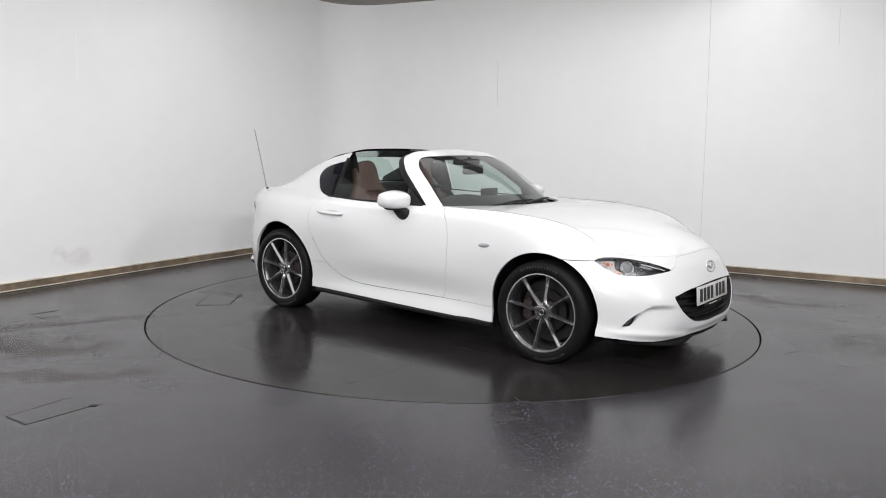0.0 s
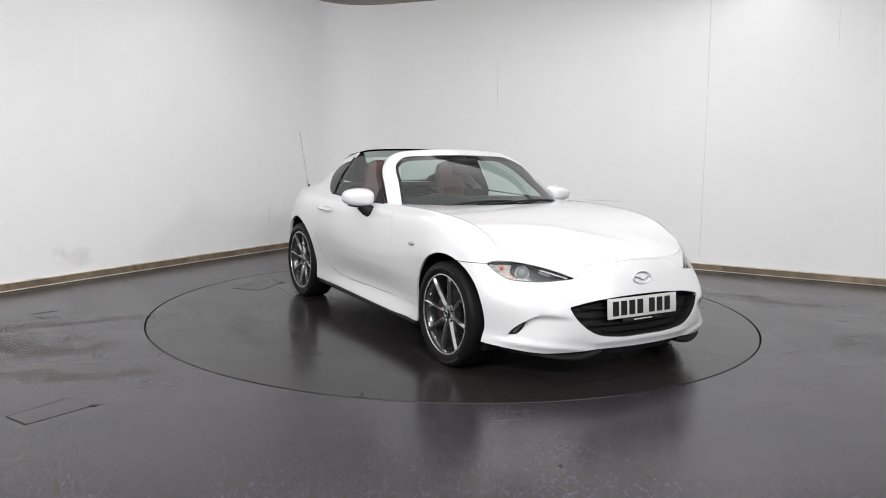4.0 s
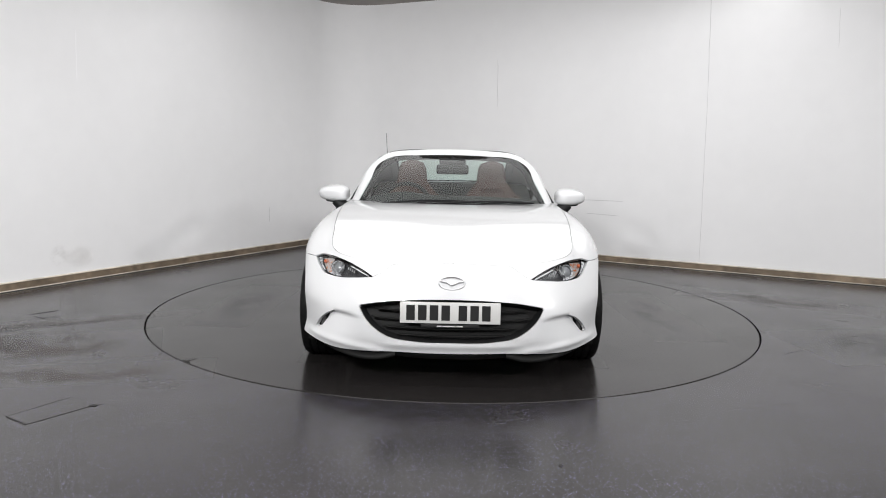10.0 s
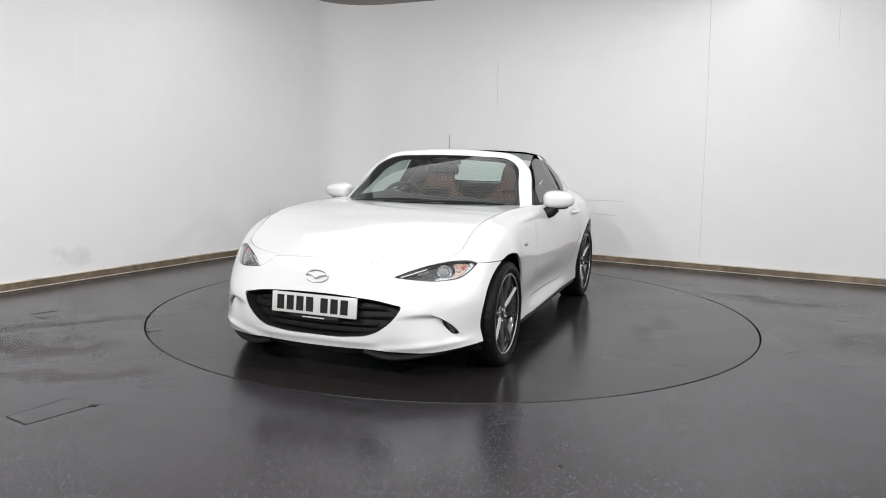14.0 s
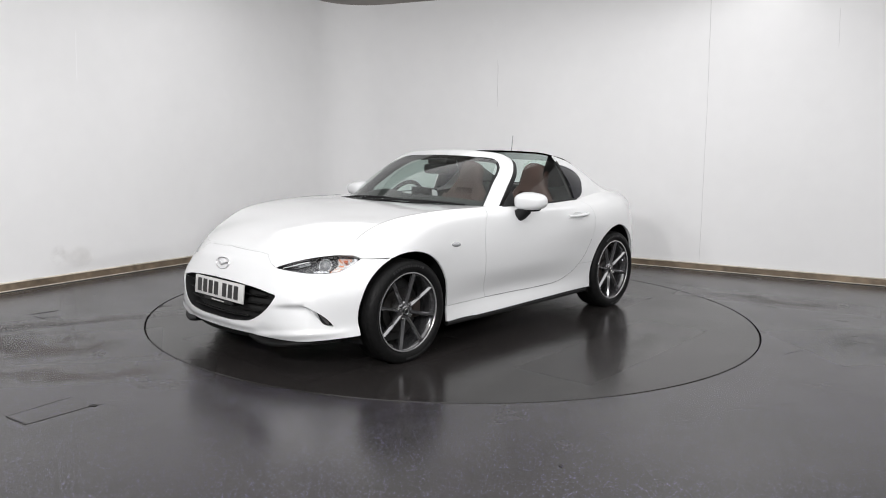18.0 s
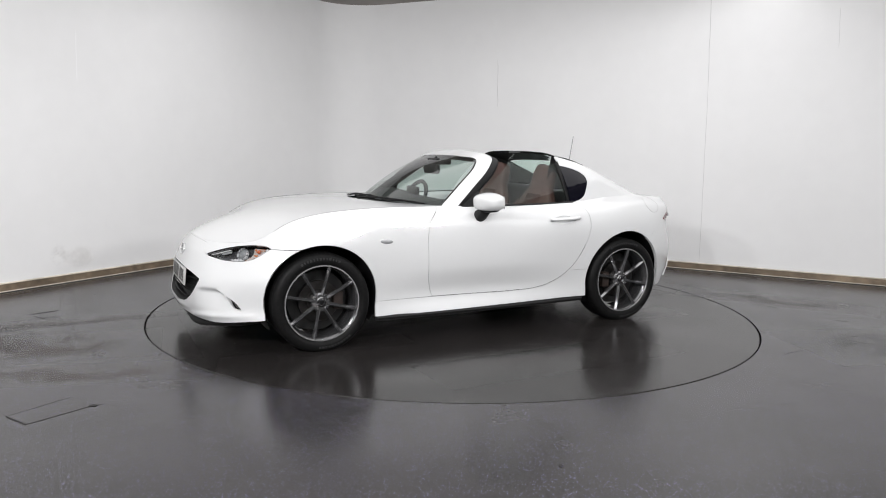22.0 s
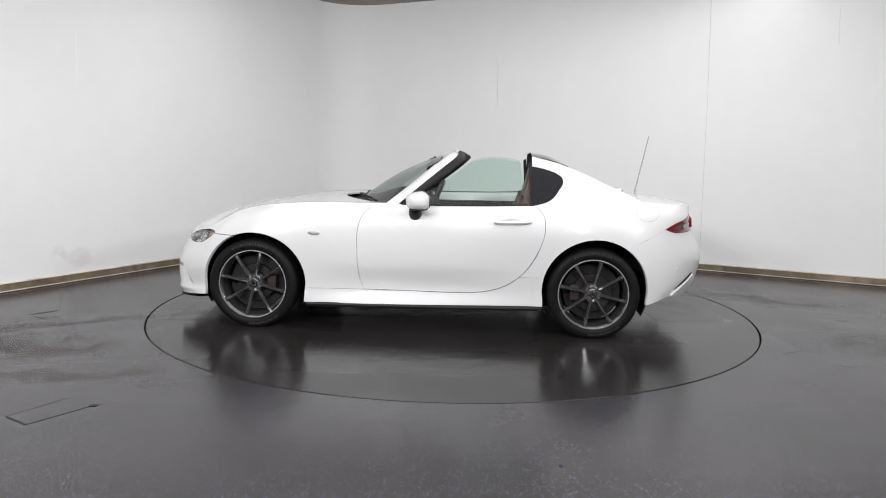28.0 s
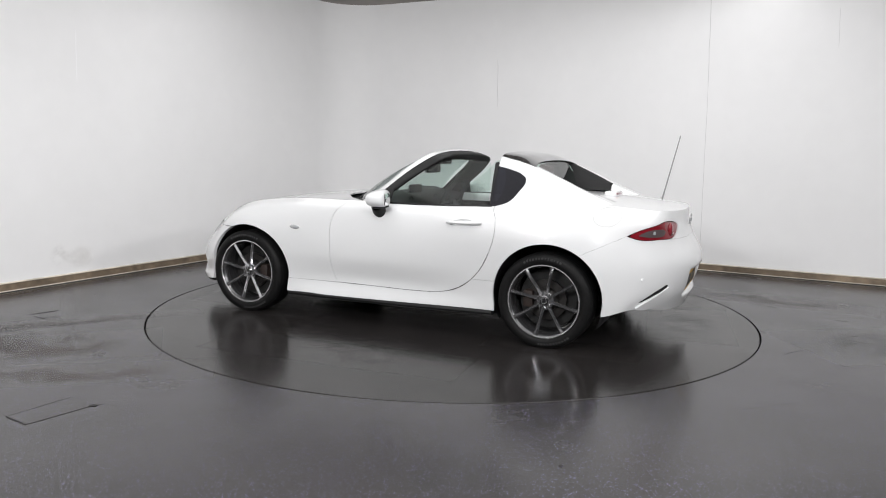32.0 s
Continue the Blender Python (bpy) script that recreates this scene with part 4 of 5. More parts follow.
# ---- lamps, grille and fittings of the car ----
def front_details(car):
    vs = np.linspace(0, 5, 70)
    us = span(KNOT[1] * .9, u_at(1.36, 3), 0.010)
    for s in (1, -1):
        lamp = tagged(new("headlamp"), "slanted headlamp with a projector and an amber corner")
        lamp.parent = car
        side = (lambda q: q) if s > 0 else (lambda q: mirrored(*q))
        back = sheet(hull, us, vs, [(grow(HEADLAMP, -.001), YZ, True)], hem=.0, lift=-.046)
        mesh_ob("housing", *side(back), SMOKE, lamp, "dark lamp housing")
        lens = sheet(hull, us, vs, [(grow(HEADLAMP, -.002), YZ, True)], hem=.020, lift=-.001)
        mesh_ob("lens", *side(lens), LENS, lamp, "clear lens").visible_shadow = False
        cell = loop2([(.668, .641), (.668, .641), (.705, .641), (.738, .638), (.738, .638), (.728, .594), (.705, .567), (.705, .567), (.676, .566), (.690, .600)], 5)
        a = sheet(hull, us, vs, [(cell, YZ, True)], hem=.0, lift=-.030)
        bowl = mesh_ob("indicator", *side(a), AMBER, lamp, "faceted amber indicator in the corner of the lamp")
        outer = loop2([(.739, .638), (.739, .638), (.763, .629), (.763, .629), (.742, .594), (.713, .566), (.713, .566), (.706, .567), (.706, .567), (.729, .594)], 5)
        a = sheet(hull, us, vs, [(outer, YZ, True)], hem=.0, lift=-.016)
        mesh_ob("corner_reflector", *side(a), FACETS, lamp, "silver side of the lamp")
        c = on_hull(YZ, (.715, .610), KNOT[1], KNOT[4])
        bm = bmesh.new()
        bmesh.ops.create_uvsphere(bm, u_segments=12, v_segments=8, radius=.011, matrix=Matrix.Translation((c.x - .016, s * (c.y - .006), c.z)))
        part("bulb", bm, BULB, bowl, "orange bulb")
        low = loop2([(.700, .566), (.700, .566), (.650, .558), (.600, .557), (.600, .557), (.612, .566), (.650, .568)], 4)
        a = sheet(hull, us, vs, [(low, YZ, True)], hem=.0, lift=-.014)
        mesh_ob("lower_reflector", *side(a), FACETS, lamp, "bright strip under the projector")
        for k in range(4):
            q = on_hull(YZ, (.560 - .012 * k, .596 - .004 * k), KNOT[1], KNOT[4])
            bm = box_bm((q.x - .030, s * q.y - .003, q.z - .009), (q.x - .012, s * q.y + .003, q.z + .004), .0015)
            part("lamp_rib", bm, CLEAR, lamp)
        c = on_hull(YZ, (.640, .599), KNOT[1], KNOT[4])
        e1, e2 = on_hull(YZ, (.600, .599), KNOT[1], KNOT[4]) - c, on_hull(YZ, (.640, .630), KNOT[1], KNOT[4]) - c
        nrm = e2.cross(e1).normalized()
        nrm = nrm if nrm.x > 0 else -nrm
        face = c - nrm * .014
        axis = Vector((nrm.x + .15, nrm.y, nrm.z * .7)).normalized()
        spin = Vector((1, 0, 0)).rotation_difference(Vector((axis.x, s * axis.y, axis.z))).to_matrix().to_4x4()
        seat_at = Matrix.Translation((face.x, s * face.y, face.z)) @ spin
        bm = revolve_bm([(0, .004), (.012, .003), (.024, -.002), (.031, -.010)], 28, "x")
        bmesh.ops.transform(bm, matrix=seat_at, verts=bm.verts)
        part("projector", bm, BULL, lamp, "round projector lens")
        bm = revolve_bm([(.0315, -.012), (.033, .000), (.0375, .001), (.0395, -.020)], 32, "x")
        bmesh.ops.transform(bm, matrix=seat_at, verts=bm.verts)
        part("bezel", bm, FACETS, lamp, "bright projector ring")
        strip = np.array([(.445, .579), (.480, .593), (.535, .612), (.560, .619), (.560, .613), (.535, .606), (.480, .587), (.445, .573)])
        a = sheet(hull, us, vs, [(strip, YZ, True)], hem=.0, lift=-.016)
        mesh_ob("reflector", *side(a), MIRRORED, lamp, "bright reflector strip")
        # fog slot
        slot = sheet(hull, us, vs, [(grow(FOG, .004), YZ, True)], hem=.0, lift=-.030)
        mesh_ob("fog_recess", *side(slot), BLACK, car, "dark air slot in the bumper")
        blade = np.array([(.730, .270), (.706, .306), (.668, .344), (.646, .360), (.680, .318), (.714, .278)])
        b = sheet(hull, us, vs, [(blade, YZ, True)], hem=.004, lift=-.016)
        mesh_ob("fog_insert", *side(b), INSERT, car, "grey insert in the air slot")
        # side repeater
        c = on_hull(XZ, (.733, .660), u_at(.85), u_at(.6))
        bm = bmesh.new()
        bmesh.ops.create_uvsphere(bm, u_segments=20, v_segments=10, radius=1, matrix=Matrix.Translation((c.x, s * c.y, c.z)) @ pose(0, 0, 0, 0, -4, 0) @ Matrix.Diagonal((.043, .011, .015, 1)))
        part("side_repeater", bm, CLEAR, car, "clear side indicator")
    # fine gap between each door and its sill
    rail = curve3([(.393, .278), (.10, .276), (-.25, .276), (-.40, .284), (-.52, .311), (-.62, .364), (-.725, .469), (-.785, .580)], 44)
    spots = np.array([on_hull(XZ, tuple(q), u_at(.46), u_at(-.88), 150) for q in rail])
    spots[2:-2] = sum(spots[k:len(spots) - 4 + k] for k in range(5)) / 5
    for s in (1, -1):
        part("door_gap", sweep_bm([(q[0], s * (q[1] + .0008), q[2]) for q in spots], .0016, 5), HAIRLINE, car, "fine dark gap under the door")
    # fine gap between bonnet and wings
    run = np.linspace(u_at(1.43, 4), u_at(.34, 4), 60)
    line = top(run, run * 0 + .003)
    for s in (1, -1):
        part("bonnet_gap", sweep_bm([(q[0], s * q[1], q[2] + .0006) for q in line], .0016, 5), HAIRLINE, car, "fine dark gap beside the bonnet")
    # grille: recessed dark panel and cross bars
    fus = span(0, KNOT[2] * 1.02, 0.012)
    back = sheet(hull, fus, np.linspace(0.3, 3, 40), [(grow(GRILLE, .006), YZ, True)], hem=.0, lift=-.075)
    grille = mesh_ob("grille", *both(back, mirrored(*back)), GAP, car, "black lower grille with slim cross bars")
    rim_line = grow(GRILLE, -.003)
    wall = sheet(hull, fus, np.linspace(0.3, 3, 40), [(rim_line, YZ, True)], hem=.08, lift=-.004)
    v, f = wall
    top_n = len(trimmed(hull, fus, np.linspace(0.3, 3, 40), [(rim_line, YZ, True)])[0])
    hemf = [q for q in f if any(i >= top_n for i in q)]
    mesh_ob("grille_frame", *both((v, hemf), mirrored(v, hemf)), BLACK, grille)
    for z, w, out in ((.448, .40, .030), (.405, .40, .028), (.360, .42, .028), (.318, .36, .026), (.284, .28, .022)):
        pts = []
        for y in np.linspace(-w, w, 25):
            c = 1.90 - .16 * y * y - .55 * y**4 - (z - .29) * .12
            pts.append((c - out - .012, y, z + .010 * (y / .45) ** 2))
        part("grille_bar", sweep_bm(pts, .009, 8, flat=.55), VANE, grille)
    # number plate
    plate = tagged(new("number_plate"), "white front number plate with black characters as bars")
    plate.parent = car
    at = pose(1.868, -.006, .407, 0, -5, 0)
    bm = box_bm((-.006, -.260, -.0555), (.004, .260, .0555), .003)
    bmesh.ops.transform(bm, matrix=at, verts=bm.verts)
    part("plate_board", bm, PLATE, plate, "white plate board")
    bars(plate, at, .0052, INK)
    bm = box_bm((-.012, -.15, -.078), (.002, .15, -.060), .002)
    bmesh.ops.transform(bm, matrix=at, verts=bm.verts)
    holder = part("plate_holder", bm, BLACK, plate, "black dealer strip under the plate")
    for y0, y1 in ((-.068, -.044), (-.040, .028), (.032, .066)):
        bm = box_bm((.002, y0, -.0725), (.0028, y1, -.0665))
        bmesh.ops.transform(bm, matrix=at, verts=bm.verts)
        part("strip_marking", bm, PLATE, holder, smooth=False)
    # badge: a bright oval ring with a wing-shaped bar
    badge(car, pose(1.838, 0, .557, 0, -14, 0), .066, .034)
    # black chin spoiler halves
    for s in (1, -1):
        pts = [(1.60, .735, .186), (1.66, .685, .177), (1.71, .632, .169), (1.755, .575, .162), (1.805, .475, .150), (1.842, .375, .154), (1.862, .29, .176)]
        c = curve3([(x, s * y, z) for x, y, z in pts], 26)
        grow_out = np.sin(np.pi * np.clip(np.linspace(-.1, 1.05, 26), 0, 1))[:, None]
        v = np.concatenate([c + [-.014, 0, .026], c + [-.002, 0, .012] + grow_out * [.006, 0, 0], c + [.002, 0, .0] + grow_out * [.013, 0, -.003],
                            c + [.0, 0, -.004] + grow_out * [.010, 0, -.005], c + [-.02, 0, -.012], c + [-.16, -s * .04, -.01]])
        n = len(c)
        f = [(k * n + i, k * n + i + 1, (k + 1) * n + i + 1, (k + 1) * n + i) for k in range(5) for i in range(n - 1)]
        mesh_ob("chin_spoiler", v, f, VANE, car, "black chin spoiler under the bumper")
    c = curve3([(1.83, -.34, .195), (1.865, -.18, .188), (1.872, 0, .186), (1.865, .18, .188), (1.83, .34, .195)], 22)
    v = np.concatenate([c, c + [-.02, 0, -.030], c + [-.25, 0, -.028]])
    n = len(c)
    mesh_ob("under_tray", v, [(k * n + i, k * n + i + 1, (k + 1) * n + i + 1, (k + 1) * n + i) for k in range(2) for i in range(n - 1)], BLACK, car)
    # cowl tray and wipers
    v, f, n = [], [], 25
    for i in range(n):
        y = -.64 + 1.28 * i / (n - 1)
        a = y / .66
        v += [(.73 - .40 * a * a, y, .846 - .012 * a * a), (.63 - .32 * a * a, y, .836 - .006 * a * a), (.515 - .25 * a * a, y, .864 - .016 * a * a)]
    for i in range(n - 1):
        for j in range(2):
            f.append((3 * i + j, 3 * i + j + 1, 3 * i + j + 4, 3 * i + j + 3))
    mesh_ob("cowl_tray", v, f, BLACK, car, "black plastic cowl below the windscreen")
    for base, tip, mid in (((.575, -.10, .872), (.375, .50, .878), (.500, .20, .886)), ((.525, -.52, .858), (.505, .02, .892), (.535, -.24, .888))):
        w = part("wiper", sweep_bm(curve3([base, mid, tip], 10), [.010, .009, .008, .007, .007, .006, .006, .005, .005, .004], 6), BLACK, car, "black wiper arm and blade")
        t, m2 = Vector(tip), Vector(mid)
        part("wiper_blade", sweep_bm([t + (m2 - t) * -.25 + Vector((0, 0, -.006)), t + (m2 - t) * .4 + Vector((0, 0, -.004)), m2 + Vector((.01, 0, -.012))], .006, 6), BLACK, w)
        part("wiper_pivot", revolve_bm([(0, .03), (.014, .028), (.017, .0)], 12, "z"), BLACK, w).location = Vector(base) - Vector((0, 0, .02))


def bars(parent, at, x, ink):
    """Plain bars that stand for the characters of a plate, in two groups."""
    for k in range(7):
        y = -.205 + k * .0605 + (.028 if k > 3 else 0)
        bm = box_bm((x - .0015, y - .022, -.0395), (x, y + .022, .0395))
        bmesh.ops.transform(bm, matrix=at, verts=bm.verts)
        part("plate_mark", bm, ink, parent, smooth=False)


def badge(parent, at, w, h):
    ring = sweep_bm([(.004, w * math.cos(a), h * math.sin(a)) for a in np.linspace(0, 2 * math.pi, 41)], .0055, 6)
    bmesh.ops.transform(ring, matrix=at, verts=ring.verts)
    b = part("badge", ring, SATIN, parent, "bright oval badge ring with a wing bar")
    bm = sweep_bm(curve3([(.006, -w * .92, h * .30), (.008, -w * .45, h * .12), (.009, 0, -h * .28), (.008, w * .45, h * .12), (.006, w * .92, h * .30)], 16), .0060, 6)
    bmesh.ops.transform(bm, matrix=at, verts=bm.verts)
    part("wing_bar", bm, SATIN, b)


def rear_details(car):
    vs = np.linspace(0, 5, 70)
    us = span(u_at(-1.58, 4), UMAX - .25, 0.010)
    for s in (1, -1):
        side = (lambda q: q) if s > 0 else (lambda q: mirrored(*q))
        lens = sheet(hull, us, vs, [(grow(TAILLAMP, -.002), XZ, True)], hem=.02, lift=.002)
        lamp = mesh_ob("tail_lamp", *side(lens), RED, car, "red wraparound tail lamp")
        core = loop2([(-1.685, .733), (-1.685, .733), (-1.745, .762), (-1.800, .770), (-1.822, .765), (-1.820, .728), (-1.76, .722)], 6)
        a = sheet(hull, us, vs, [(core, XZ, True)], hem=.004, lift=.006)
        mesh_ob("clear_section", *side(a), TAILGREY, lamp, "smoked grey centre of the lamp")
        c = on_hull(XZ, (-1.775, .746), u_at(-1.7, 4), UMAX - .2)
        part("lamp_cell", box_bm((c.x - .012, s * c.y - .006 + s * .008, c.z - .010), (c.x + .010, s * c.y + .006 + s * .008, c.z + .012), .003), CLEAR, lamp)
        c = on_hull(XZ, (-1.852, .758), u_at(-1.7, 4), UMAX - .2)
        bm = bmesh.new()
        bmesh.ops.create_uvsphere(bm, u_segments=24, v_segments=12, radius=1, matrix=Matrix.Translation((c.x + .004, s * c.y, c.z)) @ Matrix.Diagonal((.019, .036, .046, 1)))
        part("round_lamp", bm, RED, lamp, "round red lamp bulge")
        # rear reflector slot in the bumper corner
        slot = loop2([(-1.700, .306), (-1.700, .306), (-1.78, .366), (-1.868, .428), (-1.868, .428), (-1.862, .412), (-1.785, .353)], 6)
        b = sheet(hull, span(u_at(-1.6, 1), UMAX - .1, .012), vs, [(slot, XZ, True)], hem=.008, lift=.003)
        mesh_ob("bumper_slot", *side(b), BLACK, car, "dark slot with reflector in the bumper corner")
        flap = loop2([(-1.685, .280), (-1.685, .280), (-1.785, .348), (-1.868, .410), (-1.868, .410), (-1.888, .36), (-1.850, .308), (-1.78, .278), (-1.715, .270)], 6)
        b = sheet(hull, span(u_at(-1.6, 1), UMAX - .1, .010), vs, [(flap, XZ, True)], hem=.024, lift=.014)
        mesh_ob("bumper_vane", *side(b), PAINT, car, "white flared vane below the slot")
        bm = revolve_bm([(0, .004), (.009, .003), (.011, 0)], 20)
        c = on_hull(XZ, (-1.735, .462), u_at(-1.6, 2), UMAX - .2)
        bmesh.ops.transform(bm, matrix=Matrix.Translation((c.x, s * (c.y + .001), c.z)) @ pose(0, 0, 0, 0, 0, 40 if s > 0 else 140), verts=bm.verts)
        part("parking_sensor", bm, PAINT, car)
    # fuel flap on the left flank: a fine round gap
    pts = []
    for a in np.linspace(0, 2 * math.pi, 49):
        c = on_hull(XZ, (-1.508 + .080 * math.cos(a), .842 + .056 * math.sin(a)), u_at(-1.35, 4), u_at(-1.66, 4))
        pts.append(c + Vector((0, .0002, .0002)))
    part("fuel_flap", sweep_bm(pts, .0013, 5), FLAPLINE, car, "round outline of the fuel flap")
    plate = tagged(new("number_plate"), "yellow rear number plate with dark characters as bars")
    plate.parent = car
    at = pose(-1.925, 0, .412, 0, 8, 180)
    bm = box_bm((-.02, -.29, -.075), (-.004, .29, .075), .006)
    bmesh.ops.transform(bm, matrix=at, verts=bm.verts)
    part("plate_recess", bm, BLACK, plate)
    at = pose(-1.940, 0, .402, 0, 8, 180)
    bm = box_bm((-.02, -.262, -.0575), (.006, .262, .0575), .003)
    bmesh.ops.transform(bm, matrix=at, verts=bm.verts)
    part("plate_board", bm, PLATE_Y, plate, "yellow plate board")
    bars(plate, at, .0075, INK)
    badge(car, pose(-1.915, 0, .80, 0, 0, 180), .052, .034)
    c = on_hull(YZ, (.42, .735), u_at(-1.7, 3), UMAX)
    part("model_badge", box_bm((c.x - .003, .38, .728), (c.x + .012, .46, .742), .001), CHROME, car, "small bright badge lettering as a bar")
    # high brake lamp on the deck
    bm = box_bm((-1.43, -.105, .930), (-1.345, .105, .966), .012, seg=3)
    lamp = part("high_brake_lamp", bm, PAINT, car, "raised brake lamp on the rear deck")
    part("lamp_strip", box_bm((-1.434, -.095, .944), (-1.428, .095, .958), .002), RED, lamp)
    # aerial on the right rear wing
    base, tip = Vector((-1.635, -.600, .862)), Vector((-1.744, -.639, 1.366))
    aerial = part("aerial", sweep_bm([base, base + (tip - base) * .12, base + (tip - base) * .2, tip], [.0065, .006, .0046, .0036], 8), AERIAL, car, "thin grey radio aerial")
    part("aerial_foot", revolve_bm([(0, .035), (.008, .033), (.013, .012), (.018, -.05)], 16, "z"), BLACK, aerial).location = base
    # exhaust tips
    for y in (-.46, -.56):
        bm = revolve_bm([(.030, -.08), (.030, 0), (.034, .002), (.035, -.10)], 28, "x")
        bmesh.ops.transform(bm, matrix=Matrix.Translation((-1.875, y, .268)) @ pose(0, 0, 0, 0, 0, 180), verts=bm.verts)
        part("exhaust_tip", bm, CHROME, car, "round bright exhaust tip")
    c = curve3([(-1.72, -.60, .275), (-1.83, -.42, .262), (-1.88, -.2, .250), (-1.89, 0, .248), (-1.88, .2, .250), (-1.83, .42, .262), (-1.72, .60, .275)], 30)
    v = np.concatenate([c + [.0, 0, .02], c + [.02, 0, -.012], c + [.3, 0, -.03]])
    n = len(c)
    mesh_ob("rear_diffuser", v, [(k * n + i, k * n + i + 1, (k + 1) * n + i + 1, (k + 1) * n + i) for k in range(2) for i in range(n - 1)], BLACK, car, "black lower rear diffuser")


def side_details(car):
    for s in (1, -1):
        # door mirror: rounded shell, dark foot and glass
        m = tagged(new("door_mirror"), "white door mirror on a black foot")
        m.parent = car
        bm = bmesh.new()
        bmesh.ops.create_uvsphere(bm, u_segments=32, v_segments=20, radius=1)
        for v in bm.verts:
            x, y, z = v.co
            p = 3.2
            r = (abs(x) ** p + abs(y) ** p + abs(z) ** p) ** (-1 / p)
            x, y, z = x * r, y * r, z * r
            x *= .088 if x > 0 else .050
            taper = 1 - .20 * max(0, y) - 1.6 * max(0, x)
            v.co = (x, .094 * y, .054 * z * taper + .06 * max(0, x) * (1 - abs(z)))
        bmesh.ops.transform(bm, matrix=Matrix.Translation((.005, s * .876, .896)) @ pose(0, 0, 0, 0, 4, s * 13) @ Matrix.Diagonal((1.08, 1.18 * s, 1.16, 1)), verts=bm.verts)
        if s < 0:
            bmesh.ops.reverse_faces(bm, faces=bm.faces)
        shell = part("mirror_shell", bm, PAINT, m, "white mirror cover")
        bm = box_bm((-.004, -.070, -.040), (.003, .070, .040), .003)
        bmesh.ops.transform(bm, matrix=Matrix.Translation((-.0455, s * .876, .896)) @ pose(0, 0, 0, 0, 0, s * 13) , verts=bm.verts)
        part("mirror_glass", bm, MIRROR, m, "mirror glass")
        bm = bmesh.new()
        bmesh.ops.create_uvsphere(bm, u_segments=24, v_segments=10, radius=1, matrix=Matrix.Translation((.012, s * .868, .842)) @ pose(0, 0, 0, 0, 4, s * 13) @ Matrix.Diagonal((.060, .080, .013, 1)))
        part("mirror_base", bm, BLACK, m, "black underside")
        part("mirror_foot", sweep_bm([(.045, s * .790, .795), (.045, s * .83, .812), (.040, s * .862, .845)], [.044, .042, .040], 14), BLACK, m, "black mirror foot")
        # door handle: a shallow dished pull
        c = on_hull(XZ, (-.603, .766), u_at(-.5), u_at(-.72))
        pull = [(c.x + dx, s * (c.y + dy), c.z + dz) for dx, dy, dz in ((-.125, .006, .008), (-.100, .019, .006), (-.04, .024, .003), (.04, .023, .001), (.095, .016, .001), (.112, .002, .001))]
        h = part("door_handle", sweep_bm(curve3(pull, 8), .0155, 12, flat=.75), PAINT, car, "white door handle")
        v, f = sheet(hull, span(u_at(-.46), u_at(-.72), .006), np.linspace(3, 5, 70), [(grow(DISH, .003), XZ, True)], hem=0)
        v = [Vector(q) for q in v]
        for q in v:
            q.y -= .002 + .013 * max(0, 1 - ((q.x + .592) / .085) ** 2 - ((q.z - .7615) / .031) ** 2)
        side = (lambda q: q) if s > 0 else (lambda q: mirrored(*q))
        mesh_ob("handle_cup", *side((np.array([tuple(q) for q in v]), f)), PAINT, h, "shallow dish behind the handle")
        bm = revolve_bm([(0, .003), (.0045, .002), (.005, 0)], 12)
        bmesh.ops.transform(bm, matrix=Matrix.Translation((c.x - .085, s * (c.y + .031), c.z + .006)) @ pose(0, 0, 0, 0, 0, 0 if s > 0 else 180), verts=bm.verts)
        part("lock_button", bm, BLACK, h)


